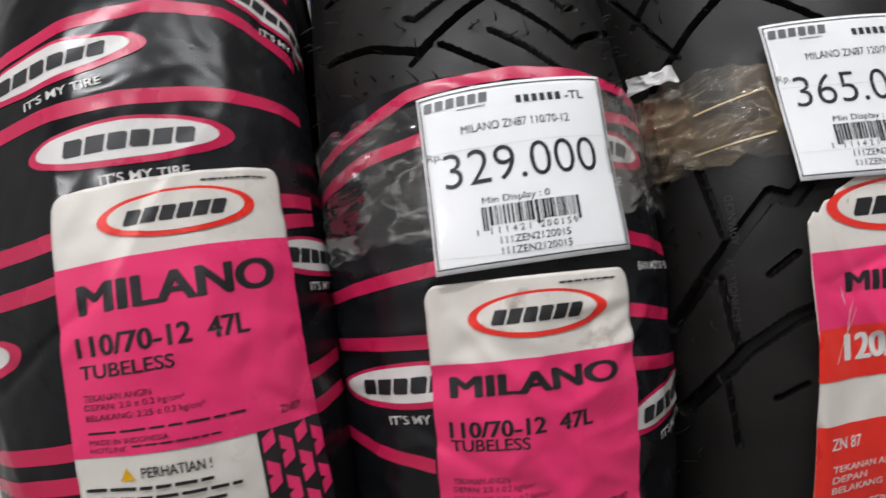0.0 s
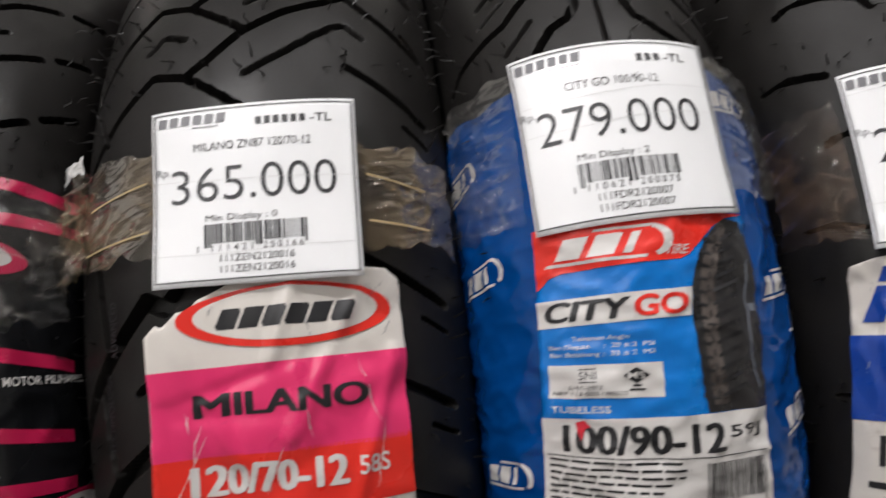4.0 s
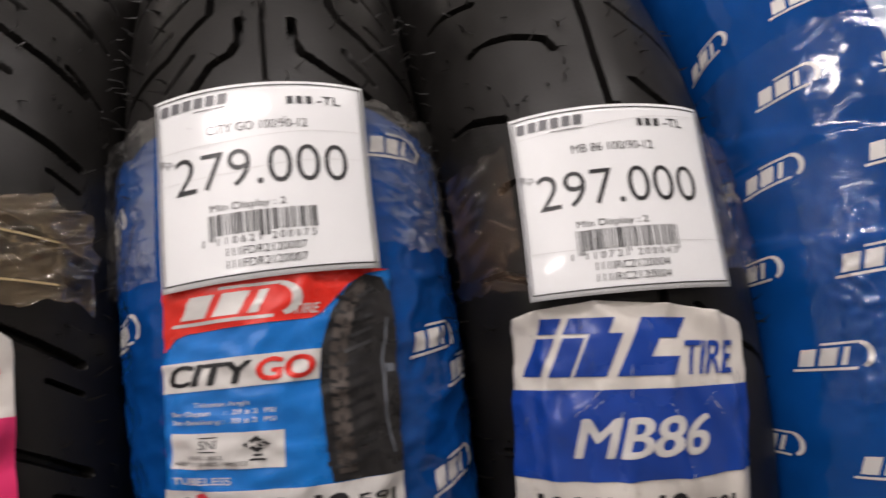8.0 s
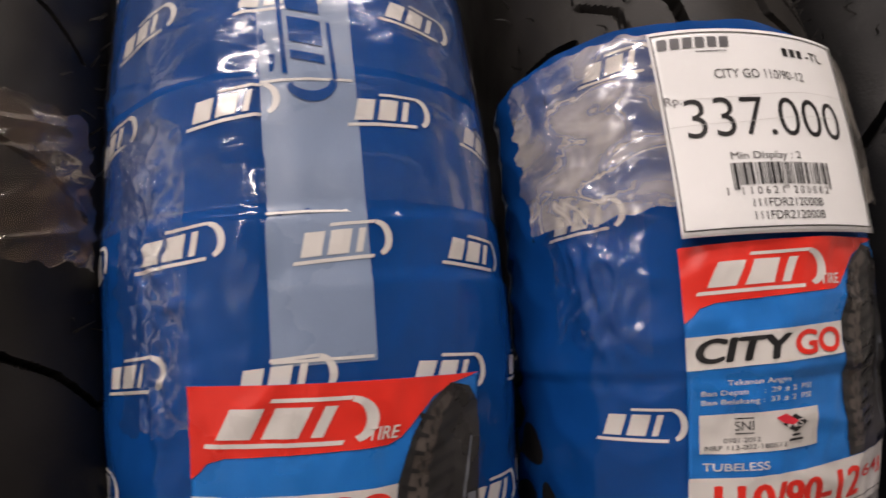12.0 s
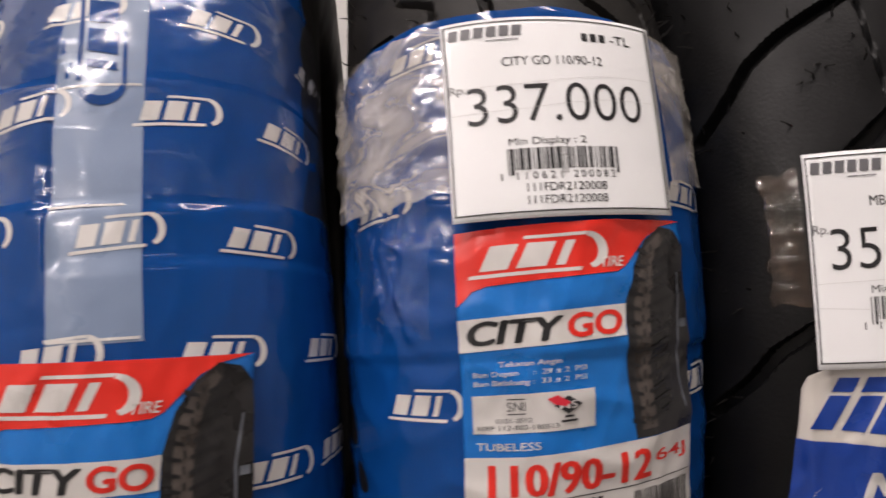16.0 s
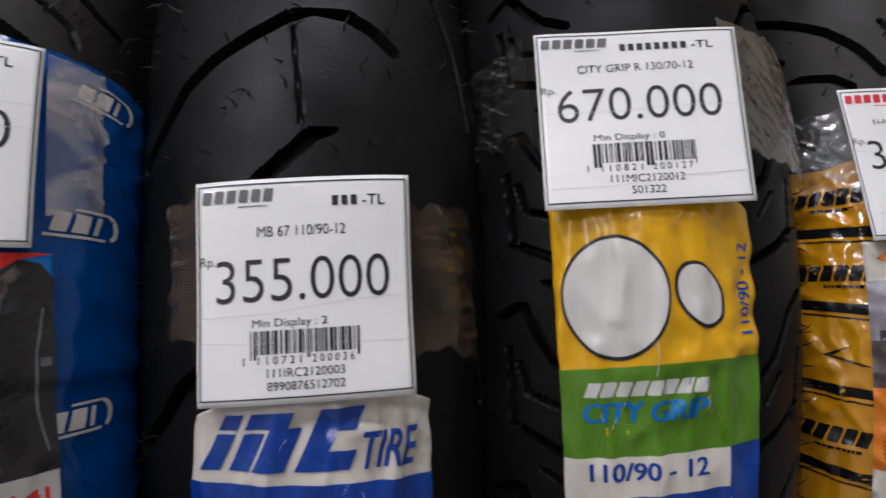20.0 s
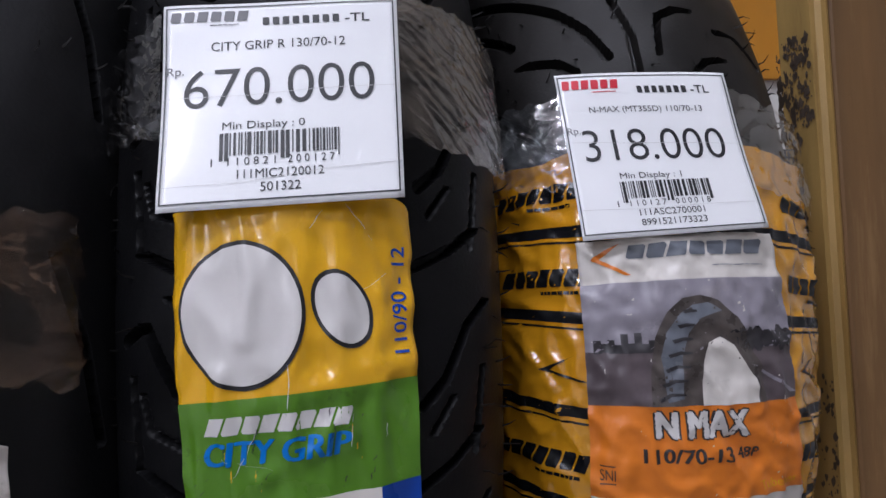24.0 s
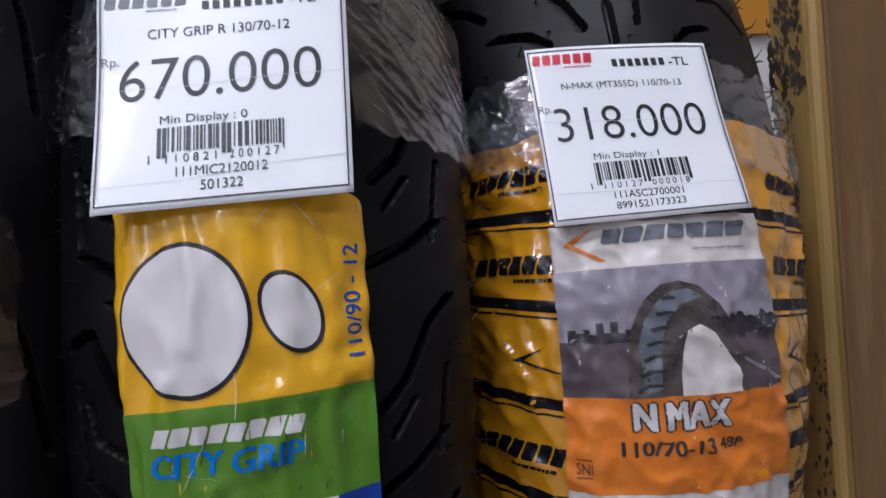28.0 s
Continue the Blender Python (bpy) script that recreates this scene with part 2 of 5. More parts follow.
INK = (0.012, 0.012, 0.014)
M = dict(
    rubber=surface("rubber", (0.0098, 0.0088, 0.0082), 0.47, 0.25, 30, 0.12, 900, dirt=(0.019, 0.018, 0.017), dirt_at=0.64, spec=0.27),
    rubber_dark=surface("rubber_dark", (0.006, 0.006, 0.0065), 0.42, 0.25, 30, 0.2, 900, dirt=(0.013, 0.012, 0.012), dirt_at=0.64, spec=0.16),
    rubber_black=surface("rubber_black", (0.0045, 0.0045, 0.005), 0.46, 0.25, 30, 0.15, 900, dirt=(0.010, 0.0095, 0.009), dirt_at=0.66, spec=0.13),
    tag_paper=surface("tag_paper", (0.86, 0.87, 0.88), 0.38, 0.03, 25, 0.04, 300, dirt=(0.55, 0.53, 0.5), dirt_at=0.72, rough_vary=0.1, coat=0.35),
    ink=surface("black_ink", INK, 0.45, 0.2, 60, 0.05),
    grey_ink=surface("grey_ink", (0.13, 0.13, 0.14), 0.45, 0.2, 60, 0.05),
    red_ink=surface("red_ink", (0.62, 0.02, 0.04), 0.42, 0.12, 60, 0.05),
    label_white=surface("label_white", (0.70, 0.66, 0.61), 0.36, 0.08, 30, 0.08, 250, dirt=(0.36, 0.31, 0.26), dirt_at=0.60, dirt_scale=45),
    label_pink=surface("label_pink", (0.78, 0.032, 0.155), 0.34, 0.06, 30, 0.08, 250, dirt=(0.45, 0.02, 0.11), dirt_at=0.66),
    label_red=surface("label_red", (0.78, 0.028, 0.016), 0.34, 0.06, 30, 0.08, 250, dirt=(0.45, 0.02, 0.02), dirt_at=0.68),
    label_blue=surface("label_blue", (0.0, 0.17, 0.58), 0.33, 0.06, 30, 0.08, 250, dirt=(0.0, 0.10, 0.36), dirt_at=0.7),
    label_navy=surface("label_navy", (0.006, 0.050, 0.33), 0.26, 0.08, 30, 0.08, 250, dirt=(0.15, 0.17, 0.3), dirt_at=0.7, coat=0.1),
    label_yellow=surface("label_yellow", (0.74, 0.40, 0.002), 0.24, 0.05, 30, 0.08, 250, dirt=(0.5, 0.26, 0.01), dirt_at=0.66, coat=0.12),
    label_green=surface("label_green", (0.088, 0.225, 0.012), 0.24, 0.06, 30, 0.08, 250, dirt=(0.04, 0.08, 0.01), dirt_at=0.60, coat=0.12),
    label_orange=surface("label_orange", (0.72, 0.20, 0.012), 0.36, 0.08, 30, 0.08, 250, dirt=(0.42, 0.12, 0.02), dirt_at=0.64),
    photo_sky=surface("photo_sky", (0.29, 0.27, 0.31), 0.36, 0.25, 45, 0.06, 250, dirt=(0.36, 0.33, 0.36), dirt_at=0.55),
    photo_road=surface("photo_road", (0.10, 0.078, 0.085), 0.36, 0.2, 60, 0.06, 250),
    photo_dark=surface("photo_dark", (0.035, 0.032, 0.036), 0.36, 0.3, 120, 0.06, 250),
    photo_grey=surface("photo_grey", (0.15, 0.165, 0.195), 0.36, 0.3, 120, 0.06, 250),
    photo_mid=surface("photo_mid", (0.075, 0.062, 0.056), 0.32, 0.5, 150, 0.06, 250),
    print_rubber=surface("print_rubber", (0.018, 0.017, 0.018), 0.3, 0.3, 90, 0.08, 250),
    film_black=surface("film_black", (0.007, 0.0075, 0.009), 0.26, 0.2, 25, 0.15, 120, rough_vary=0.12, spec=0.3),
    film_pink=surface("film_pink", (0.52, 0.012, 0.075), 0.30, 0.1, 30, 0.1, 120),
    film_white=surface("film_white", (0.66, 0.64, 0.62), 0.34, 0.08, 30, 0.1, 120, dirt=(0.35, 0.33, 0.32), dirt_at=0.66),
    film_blue=surface("film_blue", (0.001, 0.056, 0.250), 0.12, 0.18, 22, 0.05, 140, rough_vary=0.06, spec=0.30),
    film_pale=surface("film_pale", (0.20, 0.27, 0.40), 0.28, 0.08, 25, 0.1, 140, coat=0.2),
    film_yellow=surface("film_yellow", (0.58, 0.265, 0.004), 0.11, 0.15, 25, 0.1, 140, coat=0.8),
    tape=clear_tape("clear_tape", (0.52, 0.50, 0.47), 0.03, 0.34),
    tape_thin=clear_tape("thin_clear_tape", (0.22, 0.20, 0.17), 0.006, 0.16, 0.08, 0.0, 1.25),
    tape_wrap=clear_tape("wrapping_tape", (0.34, 0.38, 0.48), 0.022, 0.10, 0.12, 0.0, 1.2),
    tape_tan=clear_tape("tan_clear_tape", (0.32, 0.26, 0.19), 0.035, 0.34, 0.05),
    tape_dull=clear_tape("dull_brown_tape", (0.25, 0.155, 0.095), 0.09, 0.36, 0.06, 0.0, 1.3),
    tape_shiny=clear_tape("shiny_tape", (0.55, 0.58, 0.60), 0.09, 0.45, 0.04, 0.0, 1.7),
    tape_haze=clear_tape("hazy_tape", (0.62, 0.57, 0.51), 0.30, 0.5, 0.06, 0.0, 1.45),
    # Almost invisible overlay, added only to put glints on the blue film.
    glint_sheet=clear_tape("glint_overlay", (0.5, 0.6, 0.75), 0.004, 0.08, 0.05, 0.0, 1.4),
    tape_brown=clear_tape("yellowed_tape", (0.30, 0.22, 0.125), 0.17, 0.5),
    tape_milky=clear_tape("milky_tape", (0.24, 0.20, 0.16), 0.20, 0.14, 0.14, 1.0, 1.3),
    tape_line=surface("tape_line", (0.60, 0.60, 0.59), 0.4, 0.2, 60, 0.1),
    tape_edge=surface("tape_edge", (0.42, 0.33, 0.18), 0.3, 0.2, 60, 0.1),
    # Post: side paler, front browner; the light from the left is in these colours.
    post_paint=surface("post_paint", (0.39, 0.25, 0.075), 0.55, 0.32, 45, 0.5, 260, dirt=(0.18, 0.10, 0.035), dirt_at=0.57, dirt_scale=70, grain=0.14),
    post_front_shaded=surface("post_front_shaded", (0.150, 0.078, 0.024), 0.7, 0.45, 35, 0.5, 260, dirt=(0.27, 0.16, 0.06), dirt_at=0.53, dirt_scale=45, grain=0.10),
    scuff=surface("scuff", (0.065, 0.046, 0.032), 0.7, 0.3, 80, 0.3, 300),
    wall_paint=surface("wall_paint", (0.74, 0.73, 0.70), 0.7, 0.05, 4, 0.15, 120, dirt=(0.6, 0.58, 0.55), dirt_at=0.7, dirt_scale=6),
    floor_tile=surface("floor_tile", (0.22, 0.21, 0.20), 0.3, 0.1, 5, 0.05, 80),
    board_wood=surface("board_wood", (0.30, 0.18, 0.08), 0.55, 0.25, 12, 0.3, 150),
    poster_blue=surface("poster_blue", (0.03, 0.10, 0.36), 0.4, 0.1, 12, 0.05),
    poster_orange=surface("poster_orange", (0.62, 0.14, 0.03), 0.4, 0.1, 12, 0.05),
    poster_yellow=surface("poster_yellow", (0.56, 0.235, 0.01), 0.4, 0.08, 12, 0.05),
    poster_navy=surface("poster_navy", (0.03, 0.04, 0.07), 0.5, 0.2, 12, 0.05),
    poster_red=surface("poster_red", (0.5, 0.03, 0.02), 0.5, 0.2, 12, 0.05),
    lamp_body=surface("lamp_body", (0.8, 0.8, 0.8), 0.4, 0.03, 10, 0.0),
    tube=lamp_glow("tube", 14.0),
)

# ---- building helpers ----


def link_mesh(name, verts, faces, material, parent=None, label="", smooth=True):
    me = bpy.data.meshes.new(name)
    me.from_pydata(np.asarray(verts, float).tolist(), [], faces)
    me.materials.append(M[material] if isinstance(material, str) else material)
    if smooth:
        me.polygons.foreach_set("use_smooth", [True] * len(me.polygons))
    me.update()
    ob = new(name, me)
    if parent is not None:
        ob.parent = parent
    if label:
        ob["label"] = label
    return ob


def part(name, bm, material, parent, label="", smooth=False):
    me = bpy.data.meshes.new(name)
    bm.to_mesh(me)
    bm.free()
    me.materials.append(M[material])
    if smooth:
        me.polygons.foreach_set("use_smooth", [True] * len(me.polygons))
    ob = new(name, me)
    ob.parent = parent
    if label:
        ob["label"] = label
    return ob


def box_bm(x0, y0, z0, x1, y1, z1, bevel=0.0, segments=2):
    bm = bmesh.new()
    bmesh.ops.create_cube(bm, size=1)
    for v in bm.verts:
        v.co = Vector(((x0 + x1) / 2 + v.co.x * (x1 - x0), (y0 + y1) / 2 + v.co.y * (y1 - y0), (z0 + z1) / 2 + v.co.z * (z1 - z0)))
    if bevel:
        bmesh.ops.bevel(bm, geom=bm.edges[:], offset=bevel, segments=segments, affect="EDGES")
    return bm


def grid_faces(rows, cols, close_rows=False):
    out = []
    for i in range(rows if close_rows else rows - 1):
        a, b = i * cols, ((i + 1) % rows) * cols
        out += [(a + j, a + j + 1, b + j + 1, b + j) for j in range(cols - 1)]
    return out


def waves(seed, low, high, count=9):
    """A smooth random relief over (u, v) in millimetres, about -1 to 1; low and high bound its wavelengths."""
    rng = np.random.RandomState(seed)
    turn, size, off = rng.rand(count) * 2 * np.pi, low * (high / low) ** rng.rand(count), rng.rand(count) * 6.3
    kx, ky = np.cos(turn) * 2 * np.pi / size, np.sin(turn) * 2 * np.pi / size

    def at(u, v):
        out = 0.0
        for a, b, c in zip(kx, ky, off):
            out = out + np.sin(a * u + b * v + c)
        return out / count * 1.8
    return at


def creases(seed, span, count, depth):
    """Sharp folds in a sheet: lines across it that stand up or sink a little."""
    rng = np.random.RandomState(seed)
    lines = [(rng.uniform(-span, span), rng.uniform(-span, span), rng.uniform(0, np.pi), rng.uniform(1.8, 4.0), rng.uniform(-1, 1) * depth,
              rng.uniform(8, 30)) for _ in range(count)]

    def at(u, v):
        out = 0.0
        for x, y, a, w, d, ln in lines:
            across = (u - x) * np.sin(a) - (v - y) * np.cos(a)
            along = (u - x) * np.cos(a) + (v - y) * np.sin(a)
            out = out + d * np.exp(-(across / w) ** 2) * np.exp(-(along / ln) ** 2)
        return out
    return at


class Tyre:
    """A scooter tyre. Its skin is addressed by u (across, from the crown) and v (round, upwards from the front), in millimetres."""

    def __init__(self, x, radius, width, lean, y, yaw, bead, seed):
        self.R, self.W, self.H, self.bead, self.seed = radius, width, 0.045, bead, seed
        zc, l, w = radius + SHELF, radians(lean), radians(yaw)
        front = radius * math.cos(0.3)
        self.centre = Vector((x + (0.87 - zc) * math.sin(l) - front * math.sin(w), y - front + front * math.cos(w), zc))
        self.matrix = Matrix.Translation(self.centre) @ Matrix.Rotation(w, 4, "Z") @ Matrix.Rotation(-l, 4, "Y")
        phi = np.linspace(0, math.pi * 0.62, 400)
        step = np.hypot(width / 2 * np.cos(phi), self.H * np.sin(phi))
        self.phi, self.arc = phi, np.concatenate([[0], np.cumsum((step[1:] + step[:-1]) / 2 * np.diff(phi))]) * 1000
        self.relief = lambda u, v: 0.0 * u

    def skin(self, u, v, h):
        """Local places for arrays of u, v and height over the rubber, all in millimetres."""
        u, v, h = np.broadcast_arrays(np.asarray(u, float), np.asarray(v, float), np.asarray(h, float))
        phi = np.sign(u) * np.interp(np.abs(u), self.arc, self.phi)
        a, b = self.W / 2, self.H
        s, r = a * np.sin(phi), self.R - b + b * np.cos(phi)
        ns, nr = b * np.sin(phi), a * np.cos(phi)
        n = np.hypot(ns, nr)
        s, r = s + ns / n * h / 1000, r + nr / n * h / 1000
        ang = v / 1000 / self.R
        return np.stack([s, -r * np.cos(ang), r * np.sin(ang)], -1)


def groove_field(lines, pitch, u, v):
    """Distance to the nearest groove's edge (below 0 inside it) and that groove's depth; lines are (points, width, depth), repeated every pitch along v."""
    near, depth = np.full_like(u, 99.0), np.zeros_like(u)
    for points, width, deep in lines:
        top = max(p[1] for p in points)
        vv = np.mod(v - top, pitch) - pitch + top if pitch else v
        for shift in ((0, -pitch, -2 * pitch) if pitch else (0,)):
            for (x0, y0), (x1, y1) in zip(points, points[1:]):
                dx, dy = x1 - x0, y1 - y0
                f = np.clip(((u - x0) * dx + (vv + shift - y0) * dy) / (dx * dx + dy * dy), 0, 1)
                d = np.hypot(u - x0 - f * dx, vv + shift - y0 - f * dy) - width / 2
                depth = np.where(d < near, deep + 0.8, depth)
                near = np.minimum(near, d)
    return near, depth


def casing(t, root, lines, pitch, fine=0.72, rubber="rubber"):
    """The rubber body: tread with its grooves, side walls, beads and inner skin, as one closed ring."""
    edge = t.arc[np.searchsorted(t.phi, math.pi / 2)]
    u = np.arange(-edge, edge + 0.01, 2 * edge / round(2 * edge / fine))
    lo, hi, round_ = -12.0, 64.0, 360.0
    vis = np.arange(lo, hi, math.degrees(fine / 1000 / t.R))
    rest = np.arange(hi, lo + round_, 4.0)
    ang = np.concatenate([vis, rest])
    v = np.radians(ang) * t.R * 1000
    U, V = np.meshgrid(u, v)
    depth = np.zeros_like(U)
    wide, fine_lines = [k for k in lines if k[1] >= 2.0], [k for k in lines if k[1] < 2.0]
    if fine_lines:
        near, deep = groove_field(fine_lines, pitch, U, V)
        depth = deep * np.clip((0.4 - near) / 0.8, 0, 1)
    if wide:
        near, deep = groove_field(wide, pitch, U, V)
        gv, gu = np.gradient(near, v[1] - v[0], u[1] - u[0])
        size = np.maximum(np.hypot(gu, gv), 0.3)
        edge_row = np.abs(near) < 0.55 * fine
        edge_row[:, :2] = edge_row[:, -2:] = False
        edge_row[:2] = edge_row[len(vis) - 3:] = False
        U = U - np.where(edge_row, near * gu / size ** 2, 0)
        V = V - np.where(edge_row, near * gv / size ** 2, 0)
        depth = np.maximum(depth, np.where(near < -0.55 * fine, deep, 0))
    depth *= ((V < math.radians(hi - 2) * t.R * 1000) & (V > math.radians(lo + 1) * t.R * 1000))
    rise = 0.12 * waves(t.seed + 50, 12, 60)(U, V)
    tread = t.skin(U, V, rise - depth)
    th = np.linspace(0, math.pi / 2, 9)[1:]
    low = t.R - t.H
    side_s, side_r = t.W / 2 * (0.66 + 0.34 * np.cos(th)), low - (low - t.bead) * np.sin(th)
    inner = [(0.60, t.bead + 0.004), (0.86, low - 0.012), (0.86, low + 0.012), (0.45, t.R - 0.013), (0, t.R - 0.011)]
    out_s = np.concatenate([side_s, [t.W / 2 * s for s, _ in inner]])
    out_r = np.concatenate([side_r, [r for _, r in inner]])
    A = np.radians(ang)[:, None]

    def ring(s, r):
        return np.stack([np.broadcast_to(s, (len(ang), len(s))), -r * np.cos(A), r * np.sin(A)], -1)
    right, left = ring(out_s, out_r), ring(-out_s[:-1][::-1], out_r[:-1][::-1])
    body = np.concatenate([left, tread, right], 1)
    rows, cols = body.shape[:2]
    faces = grid_faces(rows, cols, True)
    last = cols - 1
    faces += [(i * cols + last, i * cols, ((i + 1) % rows) * cols, ((i + 1) % rows) * cols + last) for i in range(rows)]
    ob = link_mesh("casing", body.reshape(-1, 3), faces, rubber, root)
    ob.data.set_sharp_from_angle(angle=radians(38))
    return ob


def hairs(t, root, places, length=(2.0, 5.0), name="rubber_hairs"):
    """Moulding hairs: thin rubber pips that stand off the tread, too many to count."""
    rng = np.random.RandomState(t.seed + 7)
    verts, faces = [], []
    for u, v in places:
        ln, lean_u, lean_v, bow = rng.uniform(*length), rng.uniform(-3, 3), rng.uniform(-3, 3), rng.uniform(-1, 1)
        uu, vv, hh = [], [], []
        for f, r in ((0.0, 0.42), (0.55, 0.3), (1.0, 0.14)):
            cu, cv = u + lean_u * f ** 1.5 + bow * math.sin(3.1 * f), v + lean_v * f ** 1.5
            for a in (0.5, 2.6, 4.7):
                uu.append(cu + r * math.cos(a))
                vv.append(cv + r * math.sin(a))
                hh.append(ln * f - 0.3 * (f == 0))
        n = len(verts)
        verts += t.skin(np.array(uu), np.array(vv), np.array(hh)).tolist()
        faces += [(n + 3 * k + i, n + 3 * k + (i + 1) % 3, n + 3 * k + 3 + (i + 1) % 3, n + 3 * k + 3 + i) for k in (0, 1) for i in range(3)] + [(n + 6, n + 7, n + 8)]
    ob = link_mesh(name, verts, faces, "rubber", root, smooth=False)
    ob["kind"] = "stuff"
    return ob


# Flat artwork: lists of (points, faces) in the sheet's own coordinates, laid onto a tyre by a placer.


def shape(points):
    return np.array(points, float), [tuple(range(len(points)))]


def rect(x0, y0, x1, y1):
    return shape([(x0, y0), (x1, y0), (x1, y1), (x0, y1)])


def slab(x0, y0, x1, y1, slant=0.0):
    """A slanted block: y0 is its top, y1 its foot; slant moves the top along x."""
    return shape([(x0 + slant, y0), (x1 + slant, y0), (x1, y1), (x0, y1)])


def oval(cx, cy, rx, ry, n=40, tilt=0.0):
    a = np.linspace(0, 2 * np.pi, n, endpoint=False)
    x, y = rx * np.cos(a), ry * np.sin(a)
    return shape(np.stack([cx + x * np.cos(tilt) - y * np.sin(tilt), cy + x * np.sin(tilt) + y * np.cos(tilt)], -1))


def rounded(x0, y0, x1, y1, rx, ry, corners=(1, 1, 1, 1)):
    """A sheet with rounded corners: top left, top right, bottom right, bottom left; y0 is the top."""
    out = []
    for k, (cx, cy, sx, sy, a0) in enumerate(((x0, y0, 1, 1, 180), (x1, y0, -1, 1, 270), (x1, y1, -1, -1, 0), (x0, y1, 1, -1, 90))):
        if not corners[k]:
            out.append((cx, cy))
            continue
        for a in np.radians(np.linspace(a0, a0 + 90, 6)):
            out.append((cx + sx * rx + rx * np.cos(a), cy + sy * ry + ry * np.sin(a)))
    return shape(out)


def outline(x0, y0, x1, y1, tx, ty):
    return [rect(x0, y0, x1, y0 + ty), rect(x0, y1 - ty, x1, y1), rect(x0, y0 + ty, x0 + tx, y1 - ty), rect(x1 - tx, y0 + ty, x1, y1 - ty)]


@functools.lru_cache(maxsize=None)
def glyphs(body, bold, shear):
    """The built-in font's outlines of a text, filled and scaled to a unit box."""
    cu = bpy.data.curves.new("letters", "FONT")
    cu.body, cu.size, cu.offset, cu.shear, cu.resolution_u = body, 1.0, min(bold, 0.011), shear, 3 if len(body) > 8 else 6
    ob = bpy.data.objects.new("letters", cu)
    me = ob.to_mesh()
    co = np.array([v.co[:2] for v in me.vertices])
    faces = [tuple(p.vertices) for p in me.polygons]
    ob.to_mesh_clear()
    bpy.data.objects.remove(ob)
    bpy.data.curves.remove(cu)
    lo, hi = co.min(0), co.max(0)
    return (co - lo) / (hi - lo), faces


def letters(body, x0, y0, x1, y1, bold=0.0, shear=0.0, turn=False):
    """Text that fills the box; y0 is its top and y1 its foot. turn: it reads upwards."""
    n, faces = glyphs(body, bold, shear)
    if turn:
        n = np.stack([1 - n[:, 1], n[:, 0]], -1)
    return np.stack([x0 + (x1 - x0) * n[:, 0], y1 + (y0 - y1) * n[:, 1]], -1), faces


def heavy(body, x0, y0, x1, y1, weight, shear=0.0):
    """Bold text: copies of the letters set a little apart."""
    w, h = (x1 - x0) * weight, (y1 - y0) * weight * 1.6
    return [letters(body, x0 + a * w, y0 + b * h, x1 + a * w, y1 + b * h, 0.0, shear) for a, b in ((-1, 0), (1, 0), (0, -1), (0, 1), (-0.7, 0.7), (0.7, -0.7))]


def bars(x0, y0, x1, y1, rows, seed, fill=0.34):
    """Small print that cannot be read: rows of short bars."""
    rng, out = np.random.RandomState(seed), []
    for r in range(rows):
        top = y0 + (y1 - y0) * r / rows
        foot = top + (y1 - y0) / rows * fill
        x, end = x0, x1 - (x1 - x0) * rng.uniform(0, 0.25)
        while x < end:
            w = (x1 - x0) * rng.uniform(0.05, 0.16)
            out.append(rect(x, top, min(x + w, end), foot))
            x += w + (x1 - x0) * 0.02
    return out


def barcode(x0, y0, x1, y1, seed):
    rng, out, x = np.random.RandomState(seed), [], x0
    unit = (x1 - x0) / 95
    n = 0
    while x < x1 - unit:
        w = unit * rng.choice([1, 1, 2, 3])
        long = n in (0, 1, 15, 16) or x > x1 - 4 * unit
        out.append(rect(x, y0, min(x + w, x1), y1 + (y1 - y0) * (0.22 if long else 0)))
        x += w + unit * rng.choice([1, 1, 2])
        n += 1
    return out


def wordmark(x0, y0, x1, y1, count, slant=0.0, gap=0.16, seed=0):
    """A brand mark without its letters: plain slanted blocks with clipped corners."""
    out, w, h = [], (x1 - x0) / count, y1 - y0
    for k in range(count):
        a, b = x0 + w * k, x0 + w * (k + 1 - gap)

        def at(fx, fy, a=a, b=b):
            return a + (b - a) * fx + slant * (1 - fy), y0 + h * fy
        trim = 0.16 if (k + seed) % 3 else 0.0
        out.append(shape([at(0, 0), at(1 - trim, 0), at(1, trim), at(1, 1), at(trim, 1), at(0, 1 - trim)]))
    return out


def join(shapes):
    verts, faces, n = [], [], 0
    for co, fs in shapes:
        verts.append(co)
        faces += [tuple(i + n for i in f) for f in fs]
        n += len(co)
    return np.concatenate(verts), faces


def quad_placer(tl, tr, br, bl):
    tl, tr, br, bl = (np.array(p, float) for p in (tl, tr, br, bl))

    def at(xy):
        x, y = xy[:, :1], xy[:, 1:]
        return (1 - y) * ((1 - x) * tl + x * tr) + y * ((1 - x) * bl + x * br)
    return at


def spot_placer(u, v, turn=0.0, size=1.0):
    c, s = math.cos(radians(turn)) * size, math.sin(radians(turn)) * size
    return lambda xy: np.stack([u + c * xy[:, 0] - s * xy[:, 1], v + s * xy[:, 0] + c * xy[:, 1]], -1)


